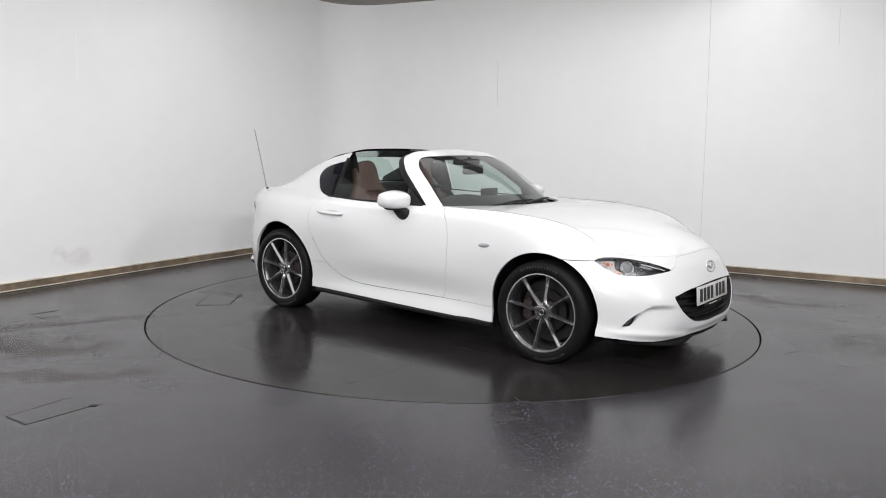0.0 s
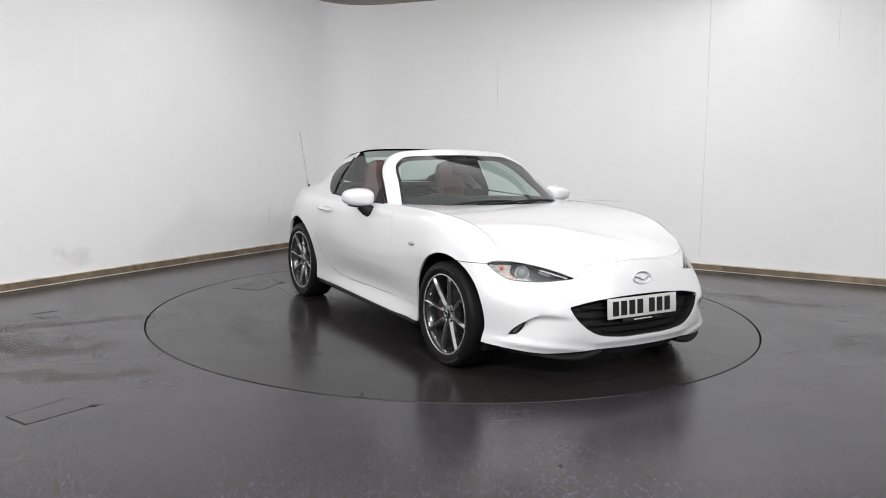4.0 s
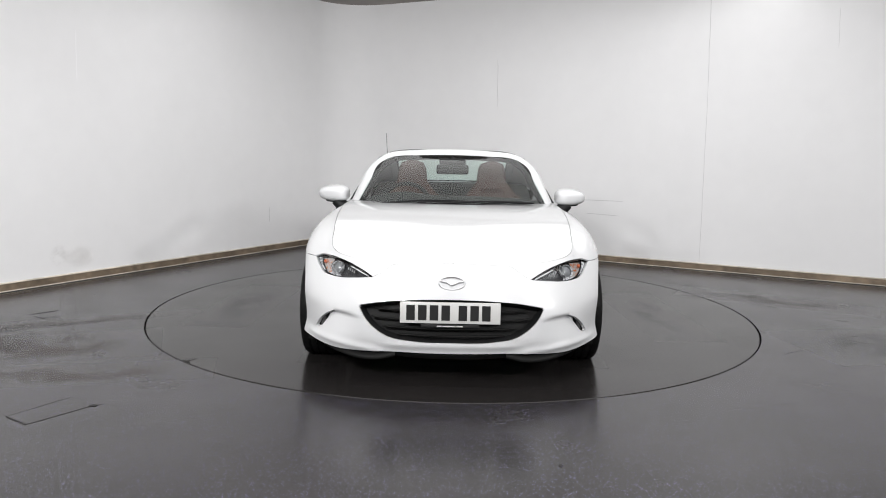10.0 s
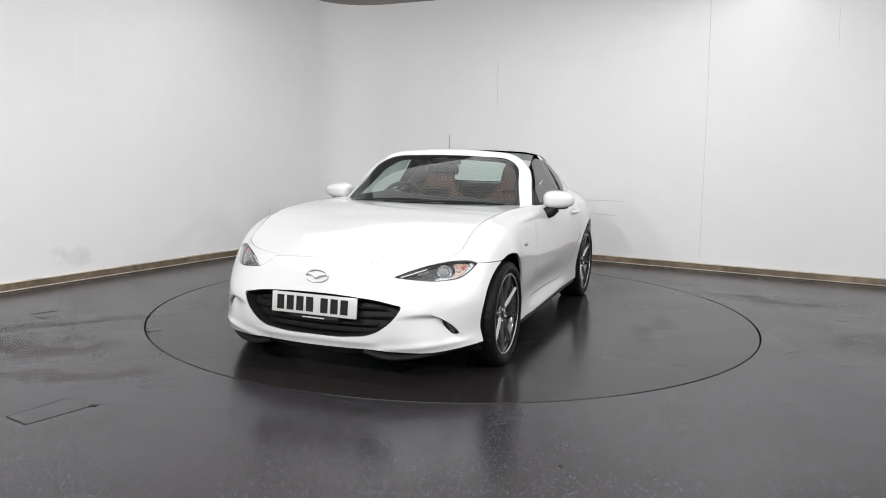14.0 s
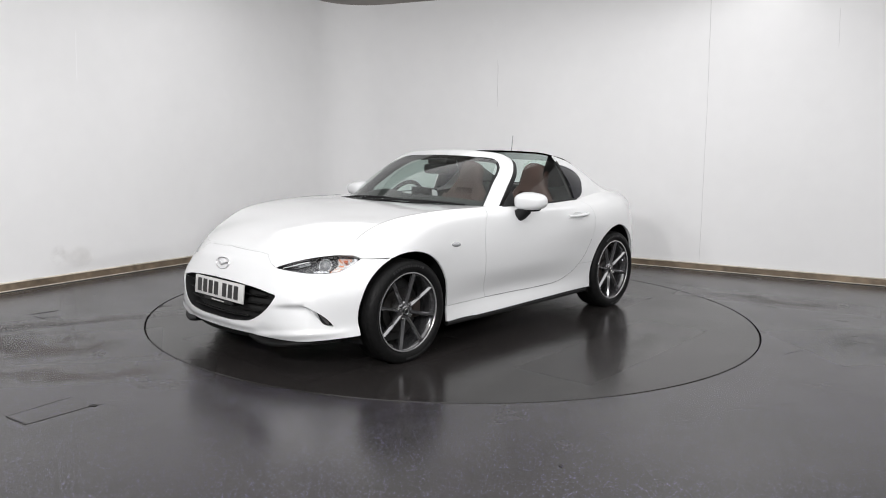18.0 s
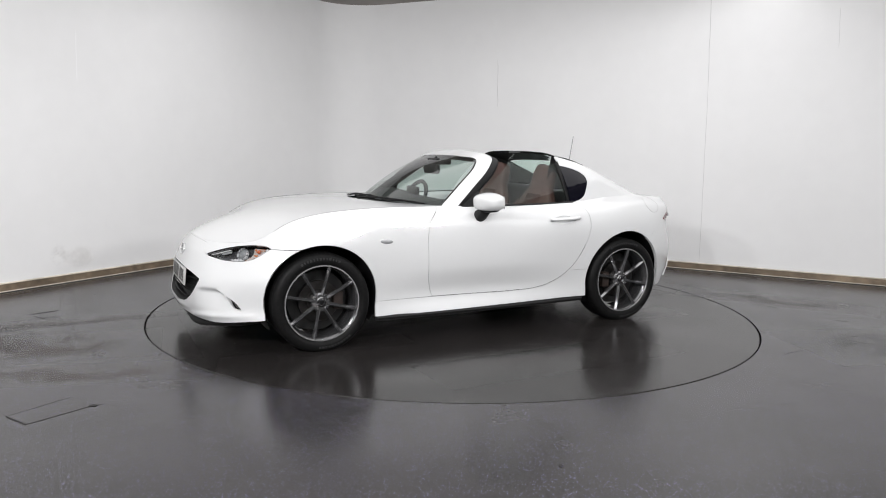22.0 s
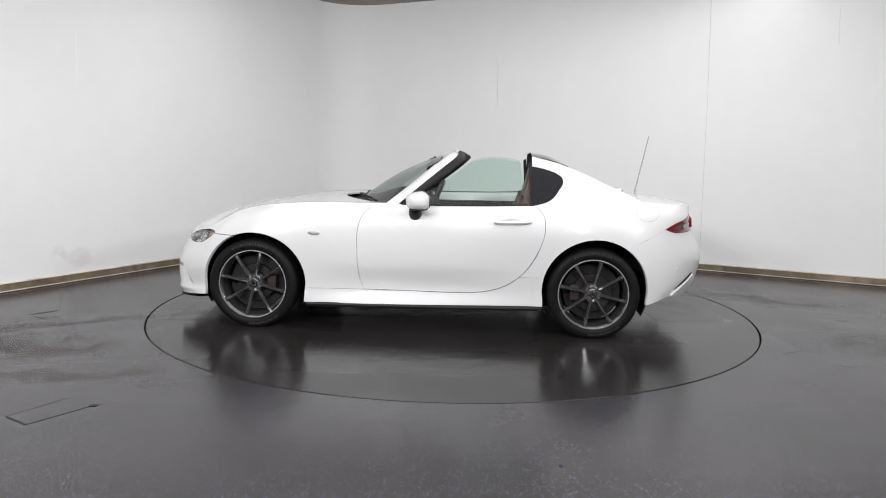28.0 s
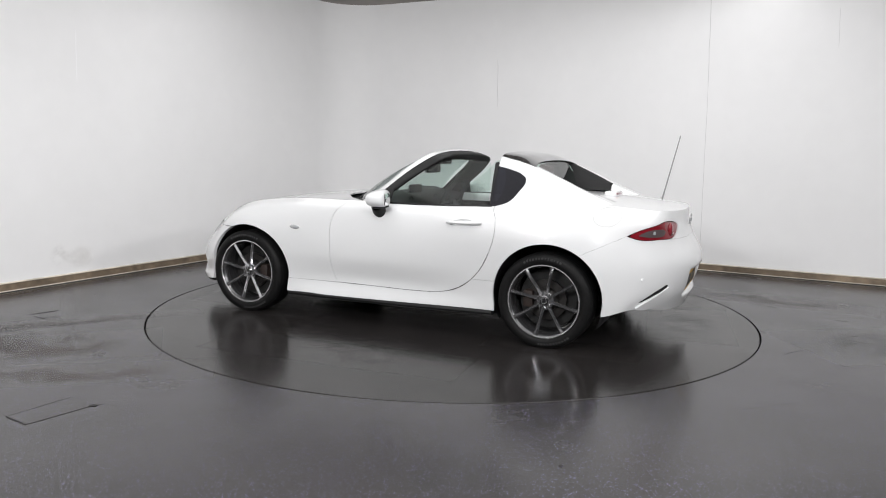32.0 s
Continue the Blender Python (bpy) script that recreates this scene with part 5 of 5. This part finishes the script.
# ---- cabin ----
def cabin(car):
    inside_ = tagged(new("interior"), "dark cabin with tan leather seats")
    inside_.parent = car
    part("cabin_floor", box_bm((-.95, -.68, .20), (.75, .68, .26)), TRIM, inside_, "dark carpet", smooth=False)
    for s in (1, -1):
        # door lining: a dark lower panel and a body-coloured upper edge
        lo = sheet(lambda x, z: np.stack([np.atleast_1d(x), .700 - .06 * ((np.atleast_1d(z) - .6) / .25) ** 2, np.atleast_1d(z)], -1), np.linspace(.36, -.74, 20), np.linspace(.25, .80, 12), hem=0)
        hi = ribbon([[(.06, .682, .80), (-.2, .672, .795), (-.73, .680, .80)], [(.06, .690, .846), (-.2, .688, .848), (-.73, .690, .855)], [(.06, .724, .861), (-.2, .728, .862), (-.73, .728, .872)]], 20, 3)
        side = (lambda q: q) if s > 0 else (lambda q: mirrored(*q))
        lining = mesh_ob("door_lining", *side(lo), TRIM, inside_, "dark door lining with a white painted top edge")
        mesh_ob("upper_edge", *side(hi), PAINT, lining, "white painted upper edge")
        part("arm_rest", box_bm((-.35, s * .60, .58), (.08, s * .70, .63), .015), TRIM, lining)
        part("inner_grab", box_bm((-.02, s * .665, .765), (.09, s * .70, .800), .010), BLACK, lining)
        seat(inside_, s * .335)
    # dashboard
    v, f, n = [], [], 31
    prof = [(.50, .868), (.34, .898), (.22, .905), (.12, .880), (.09, .820), (.14, .72), (.20, .55)]
    for i in range(n):
        y = -.625 + 1.25 * i / (n - 1)
        hood = .030 * math.exp(-((y + .36) / .16) ** 2)
        a = y / .625
        for k, (x, z) in enumerate(prof):
            v.append((x - (.20 if k == 0 else .13 if k == 1 else .06) * a * a, y, z + (hood if 1 <= k <= 3 else 0) - (.024 * a * a if k < 3 else .012 * a * a)))
    k = len(prof)
    for i in range(n - 1):
        for j in range(k - 1):
            f.append((i * k + j, i * k + j + 1, (i + 1) * k + j + 1, (i + 1) * k + j))
    dash = mesh_ob("dashboard", v, f, TRIM, inside_, "dark soft dashboard with a driver's hood")
    part("centre_screen", box_bm((.165, -.10, .880), (.185, .10, .955), .006), BLACK, dash, "upright black display")
    for y in (-.58, -.22, .22, .58):
        bm = revolve_bm([(.020, .0), (.030, .006), (.038, .0)], 24, "x")
        bmesh.ops.transform(bm, matrix=Matrix.Translation((.10, y, .845)) @ pose(0, 0, 0, 0, 0, 180), verts=bm.verts)
        part("air_vent", bm, BLACK, dash)
    # steering wheel, on the right
    wheel_ = tagged(new("steering_wheel"), "black three-spoke steering wheel")
    wheel_.parent = inside_
    at = pose(.02, -.345, .800, 0, 66, 0)
    ring = sweep_bm([(.188 * math.cos(a), .188 * math.sin(a), 0) for a in np.linspace(0, 2 * math.pi, 49)], .016, 10)
    bmesh.ops.transform(ring, matrix=at, verts=ring.verts)
    part("wheel_rim", ring, TRIM, wheel_)
    for a in (0, 180, 270):
        bm = box_bm((.03, -.016, -.010), (.17, .016, .008), .006)
        bmesh.ops.transform(bm, matrix=at @ pose(0, 0, 0, 0, 0, a + 90), verts=bm.verts)
        part("wheel_spoke", bm, TRIM, wheel_)
    bm = revolve_bm([(0, .02), (.045, .016), (.058, -.005), (.05, -.03)], 28, "z")
    bmesh.ops.transform(bm, matrix=at, verts=bm.verts)
    part("wheel_boss", bm, TRIM, wheel_)
    part("steering_column", sweep_bm([(-.02, -.36, .79), (.20, -.36, .70)], .045, 12), TRIM, wheel_)
    # tunnel, gear lever, rear bulkhead
    part("centre_tunnel", box_bm((-.75, -.13, .26), (.20, .13, .56), .03), TRIM, inside_)
    part("gear_lever", sweep_bm([(.0, 0, .55), (-.01, 0, .64), (-.015, 0, .68)], [.012, .012, .026], 10), TRIM, inside_)
    v, f = ribbon([[(-.80, .70, .26), (-.80, .35, .26), (-.80, 0, .26)], [(-.84, .69, .70), (-.84, .35, .70), (-.84, 0, .70)], [(-.90, .66, .90), (-.90, .35, .905), (-.90, 0, .905)], [(-1.03, .60, .945), (-1.03, .35, .950), (-1.03, 0, .950)]], 14, 4)
    mesh_ob("rear_bulkhead", *both((v, f), mirrored(v, f)), TRIM, inside_, "dark carpeted bulkhead behind the seats")
    # rear-view mirror and sensor pod
    m = tagged(new("interior_mirror"), "black interior mirror under the header")
    m.parent = inside_
    part("mirror_case", box_bm((.005, -.120, 1.050), (.040, .120, 1.122), .018, seg=3), BLACK, m)
    part("mirror_stem", sweep_bm([(.02, 0, 1.11), (.0, 0, 1.15), (-.02, 0, 1.175)], .012, 8), BLACK, m)
    part("sensor_pod", box_bm((-.10, -.10, 1.120), (.02, .10, 1.166), .014), BLACK, m)


def seat(parent, y):
    s = tagged(new("seat"), "bucket seat in tan brown leather")
    s.parent = parent

    def pad(name, rows, mat, n=20, label=""):
        """A cushion skin: rows of (x, z, half width, half depth, dx, dz), rounded sections stacked along it."""
        v, f = [], []
        for x, z, w, d, dx, dz in rows:
            for k in range(n):
                a = 2 * math.pi * k / n
                c, t = math.cos(a), math.sin(a)
                px = abs(c) ** .6 * math.copysign(1, c) * w
                pd = abs(t) ** .6 * math.copysign(1, t) * d
                v.append((x - .085 + pd * dx, y + px, z + pd * dz))
        m = len(rows)
        f = [(i * n + k, i * n + (k + 1) % n, (i + 1) * n + (k + 1) % n, (i + 1) * n + k) for i in range(m - 1) for k in range(n)]
        f += [tuple(range(n)), tuple((m - 1) * n + k for k in reversed(range(n)))]
        return mesh_ob(name, v, f, mat, s, label)

    pad("cushion", [(-.02, .46, .19, .03, 0, 1), (-.06, .47, .23, .06, 0, 1), (-.20, .45, .25, .07, 0, 1), (-.40, .41, .24, .07, 0, 1), (-.50, .40, .22, .06, 0, 1)], LEATHER)
    back = [(-.46, .42, .20), (-.50, .52, .235), (-.55, .64, .245), (-.60, .76, .240), (-.635, .84, .220), (-.655, .90, .175), (-.670, .955, .130), (-.685, 1.01, .122), (-.700, 1.07, .115), (-.708, 1.105, .095), (-.712, 1.122, .05)]
    pad("backrest", [(x, z, w, .055 if z < .9 else .045, 1, .3) for x, z, w in back], LEATHER, 24, "tan leather back with a fixed head restraint")
    pad("insert", [(x + .030, z, w * .52, .040, 1, .3) for x, z, w in back[2:6]], LEATHER, 16)
    pad("restraint_slot", [(-.620, .885, .055, .012, 1, .3), (-.624, .90, .065, .014, 1, .3), (-.629, .915, .055, .012, 1, .3)], TRIM, 12)
    for t in (1, -1):
        part("bolster", sweep_bm([(-.515, y + t * .215, .47), (-.585, y + t * .235, .60), (-.650, y + t * .235, .74), (-.705, y + t * .205, .84)], [.04, .05, .05, .035], 10), LEATHER, s)


def build_car():
    car = tagged(new("car"), "white two-seat sports car, roof open, parked on a turntable", "car")
    body_panels(car)
    greenhouse(car)
    car_wheels(car)
    front_details(car)
    rear_details(car)
    side_details(car)
    cabin(car)
    return car


CAR = build_car()


# ---- marks on floor, turntable and walls ----
def smear_material(name, colour, cover, scale, rough=0.6, axes=("X", "Y")):
    """A thin patchy film, such as dirt, that fades out towards its edges."""
    m = material(name, colour, rough)
    nt = m.node_tree
    b, out = nt.nodes["Principled BSDF"], nt.nodes["Material Output"]
    tc = nt.nodes.new("ShaderNodeTexCoord")
    n = nt.nodes.new("ShaderNodeTexNoise")
    n.inputs["Scale"].default_value, n.inputs["Detail"].default_value, n.inputs["Roughness"].default_value = scale, 7.0, 0.7
    nt.links.new(tc.outputs["Object"], n.inputs["Vector"])
    sep = nt.nodes.new("ShaderNodeSeparateXYZ")
    nt.links.new(tc.outputs["Generated"], sep.inputs[0])

    def math_node(op, a, c):
        k = nt.nodes.new("ShaderNodeMath")
        k.operation = op
        for i, v in enumerate((a, c)):
            if isinstance(v, float):
                k.inputs[i].default_value = v
            else:
                nt.links.new(v, k.inputs[i])
        return k.outputs[0]

    total = None
    for axis in axes:
        d = math_node("SUBTRACT", sep.outputs[axis], 0.5)
        d = math_node("MULTIPLY", d, d)
        total = d if total is None else math_node("ADD", total, d)
    total = math_node("ADD", total, math_node("MULTIPLY", math_node("SUBTRACT", n.outputs["Fac"], 0.5), 0.35))
    r = nt.nodes.new("ShaderNodeMapRange")
    r.interpolation_type = "SMOOTHSTEP"
    r.inputs["From Min"].default_value, r.inputs["From Max"].default_value = 0.17, 0.03
    nt.links.new(total, r.inputs["Value"])
    fade = r.outputs[0]
    r = nt.nodes.new("ShaderNodeMapRange")
    r.inputs["From Min"].default_value, r.inputs["From Max"].default_value, r.inputs["To Max"].default_value = 0.42, 0.66, cover
    nt.links.new(n.outputs["Fac"], r.inputs["Value"])
    tr = nt.nodes.new("ShaderNodeBsdfTransparent")
    mx = nt.nodes.new("ShaderNodeMixShader")
    nt.links.new(math_node("MULTIPLY", fade, r.outputs[0]), mx.inputs[0])
    nt.links.new(tr.outputs[0], mx.inputs[1])
    nt.links.new(b.outputs[0], mx.inputs[2])
    nt.links.new(mx.outputs[0], out.inputs["Surface"])
    return m


SCUFF = material("faint_scuff", (0.018, 0.016, 0.015), 0.5)
DUST = smear_material("dry_dust_film", (0.085, 0.063, 0.048), 0.52, 2.6)
THIN = smear_material("thin_dust_film", (0.046, 0.040, 0.036), 0.20, 3.0)
DARK_FILM = smear_material("dark_patchy_film", (0.012, 0.011, 0.010), 0.42, 4.0, 0.35)
SOIL = smear_material("brown_wall_smudge", (0.48, 0.42, 0.35), 0.16, 9.0, 0.8, ("Y", "Z"))


def seam(name, pts, width, mat, parent, z=0.0012):
    """A narrow flat strip along a line on the floor or the deck."""
    p = [Vector((x, y, z)) for x, y in pts]
    v, f = [], []
    for i, q in enumerate(p):
        d = (p[min(i + 1, len(p) - 1)] - p[max(i - 1, 0)]).normalized()
        o = Vector((-d.y, d.x, 0)) * width * (0.35 if i in (0, len(p) - 1) else 0.5)
        v += [q - o, q + o]
    f = [(2 * i, 2 * i + 1, 2 * i + 3, 2 * i + 2) for i in range(len(p) - 1)]
    return mesh_ob(name, v, f, mat, parent, smooth=False)


def film(name, x, y, length, width, turn, mat, parent, z=0.0018, label=""):
    n = 6
    v = [(length * (i / n - .5), width * (j / n - .5), 0) for i in range(n + 1) for j in range(n + 1)]
    f = [(i * (n + 1) + j, (i + 1) * (n + 1) + j, (i + 1) * (n + 1) + j + 1, i * (n + 1) + j + 1) for i in range(n) for j in range(n)]
    ob = mesh_ob(name, v, f, mat, parent, label, smooth=False)
    ob.matrix_basis = pose(x, y, z, 0, 0, turn)
    return ob


def jitter(a, b, n=5, amount=0.006):
    a, b = Vector(a), Vector(b)
    return [tuple(a + (b - a) * (i / n) + Vector((random.uniform(-amount, amount), random.uniform(-amount, amount)))) for i in range(n + 1)]


def floor_marks():
    floor = bpy.data.objects["floor"]
    # lifted seams of two service hatches
    for a, b, w in (((-2.030, -2.570), (-1.885, -2.664), .010), ((-1.885, -2.664), (-1.707, -2.402), .006), ((-2.030, -2.570), (-1.870, -2.290), .003),
                    ((-3.040, -.556), (-2.912, -.402), .014), ((-2.985, -.600), (-2.834, -.692), .007), ((-1.72, -2.412), (-1.66, -2.37), .004)):
        seam("seam", jitter(a, b, 5, .003), w, SEAM, floor)
    mesh_ob("tear", [(-1.722, -2.418, .002), (-1.690, -2.416, .002), (-1.686, -2.392, .002), (-1.712, -2.386, .002), (-1.728, -2.40, .002)], [(0, 1, 2, 3, 4)], SEAM, floor, "small dark tear", smooth=False)
    mesh_ob("spot", [(.451 + .010 * math.cos(k), -2.971 + .012 * math.sin(k), .002) for k in np.linspace(0, 5.4, 7)], [tuple(range(7))], SEAM, floor, "small dark spot", smooth=False)
    # tyre tracks, dust and scuffs
    film("tyre_track", -2.70, -.78, 1.9, .24, 31, DUST, floor, .0016, "pale tyre track")
    film("tyre_track", -2.62, -.80, 1.1, .10, 31, DARK_FILM, floor, .0022, "dark tyre track")
    film("dust_patch", -2.05, -1.92, 1.5, .42, 14, DUST, floor, .0016, "brown dry dust")
    film("dust_patch", -2.45, -1.40, 1.3, .75, 20, DUST, floor, .0024, "brown dry dust")
    film("dust_patch", -3.0, -1.3, 1.2, .9, 40, DARK_FILM, floor, .0030)
    film("dust_patch", 2.75, .55, 1.6, .5, -30, DUST, floor, .0016)
    film("dust_patch", 2.9, -.9, 1.3, .9, 10, DARK_FILM, floor, .0022)
    for a, b, w in (((2.50, .40), (2.56, .33), .016), ((2.59, .30), (2.645, .24), .018), ((2.915, -.188), (2.990, -.224), .016), ((2.730, -.722), (2.852, -.645), .014), ((2.70, -.64), (2.78, -.615), .010),
                    ((2.05, 1.35), (2.12, 1.28), .014), ((2.16, 1.23), (2.27, 1.12), .014), ((1.93, 1.72), (1.98, 1.64), .010), ((2.36, -.33), (2.385, -.345), .014), ((1.35, -2.28), (1.75, -2.12), .002), ((2.1, -1.2), (2.35, -1.02), .006)):
        seam("scuff", jitter(a, b, 4, .008), w * .7, SCUFF, floor)


def table_marks(t):
    # access hatch with cut edges, a torn edge strip and thin patchy films
    hatch = [(-1.505, -1.300), (-1.330, -1.122), (-1.610, -.785), (-1.795, -.955)]
    for k, w in ((0, .012), (1, .010), (2, .004), (3, .003)):
        seam("hatch_seam", jitter(hatch[k], hatch[(k + 1) % 4], 5, .003), w, SEAM, t)
    seam("hatch_seam", jitter((-1.53, -.845), (-1.835, -.845), 5, .004), .008, SEAM, t)
    r = 2.236
    seam("torn_edge", [(r * math.cos(a), r * math.sin(a)) for a in np.radians(np.linspace(-44.5, -42.3, 6))], .015, SEAM, t)
    seam("torn_edge", jitter((1.560, -1.500), (1.615, -1.535), 3, .003), .010, SEAM, t)
    # darker films at three wheels and under the body, paler ones elsewhere
    for x, y, length, width, turn, mat in ((1.155, .75, .9, .32, 0, DARK_FILM), (1.155, -.75, .9, .32, 0, DARK_FILM), (-1.1, .78, 1.0, .34, 4, THIN), (-1.1, -.80, .9, .32, -4, DARK_FILM),
                                           (1.75, .1, .5, 1.3, 0, THIN), (-1.75, -.35, .6, 1.2, 8, THIN), (.1, 1.55, 1.7, .5, 3, THIN), (.0, -1.6, 1.6, .5, -4, THIN), (.3, .0, 1.6, .7, 10, DARK_FILM)):
        film("deck_film", x, y, length, width, turn, mat, t)


def wall_marks():
    wall = bpy.data.objects["wall_north"]

    def strip(name, side, s0, z0, s1, z1, w, mat, label=""):
        """A thin line on a wall, s metres from the corner."""
        d = LEFT if side == "left" else RIGHT
        o = RIGHT if side == "left" else LEFT
        n, v = 8, []
        for i in range(n + 1):
            k = i / n
            s, z = s0 + (s1 - s0) * k + random.uniform(-.003, .003), z0 + (z1 - z0) * k
            ww = w * (0.4 if i in (0, n) else 1)
            p = CORNER + d * s + o * .0015
            if abs(z1 - z0) > abs(s1 - s0):
                q = CORNER + d * (s + ww) + o * .0015
                v += [(p.x, p.y, z), (q.x, q.y, z)]
            else:
                v += [(p.x, p.y, z), (p.x, p.y, z + ww)]
        mesh_ob(name, v, [(2 * i, 2 * i + 1, 2 * i + 3, 2 * i + 2) for i in range(n)], mat, wall, label, smooth=False)

    strip("panel_joint", "right", 4.466, 2.93, 4.496, 1.9, .006, CRACK, "open joint between wall panels")
    strip("panel_joint", "right", 4.496, 1.9, 4.522, .09, .004, CRACK, "open joint between wall panels")
    strip("panel_joint", "right", 2.134, 2.25, 2.146, 1.72, .006, CRACK)
    strip("panel_joint", "right", 2.142, 2.25, 2.154, 1.72, .005, FILLER)
    strip("panel_joint", "right", 5.654, 2.62, 5.664, 2.25, .003, CRACK)
    strip("scratch", "right", 3.215, .680, 3.677, .684, .006, CRACK, "long shallow scratch")
    strip("scratch", "right", 3.264, .532, 3.643, .522, .005, CRACK, "long shallow scratch")
    strip("panel_joint", "left", 3.806, 2.2, 3.816, 1.75, .008, FILLER)
    strip("panel_joint", "left", 1.447, .51, 1.447, .34, .006, CRACK)
    # brown smudge low on the wall
    for along, z, w, h in ((3.86, .215, .42, .30), (4.06, .25, .26, .26)):
        c = CORNER + LEFT * along + RIGHT * .002
        n = 5
        v = []
        for i in range(n + 1):
            for j in range(n + 1):
                p = c + LEFT * (w * (i / n - .5))
                v.append((p.x, p.y, z + h * (j / n - .5)))
        f = [(i * (n + 1) + j, (i + 1) * (n + 1) + j, (i + 1) * (n + 1) + j + 1, i * (n + 1) + j + 1) for i in range(n) for j in range(n)]
        mesh_ob("smudge", v, f, SOIL, wall, "faint brown smudge", smooth=False)


floor_marks()
table_marks(TABLE)
wall_marks()


# ---- what moves: the turntable and the car on it ----
def motions():
    rows = []
    for k in range(17):
        t = 2.0 * k
        s = (t - 16) / 16
        turn = -37.368 - 5.1850 * t + 0.8991 * (s * s - 1) + 1.2693 * (s**3 - s)
        rows.append((t, pose(0, 0, 0, 0, 0, turn)))
    walk(TABLE, rows)
    walk(CAR, [(t, m @ pose(0.1655, -0.0155, 0)) for t, m in rows])


motions()
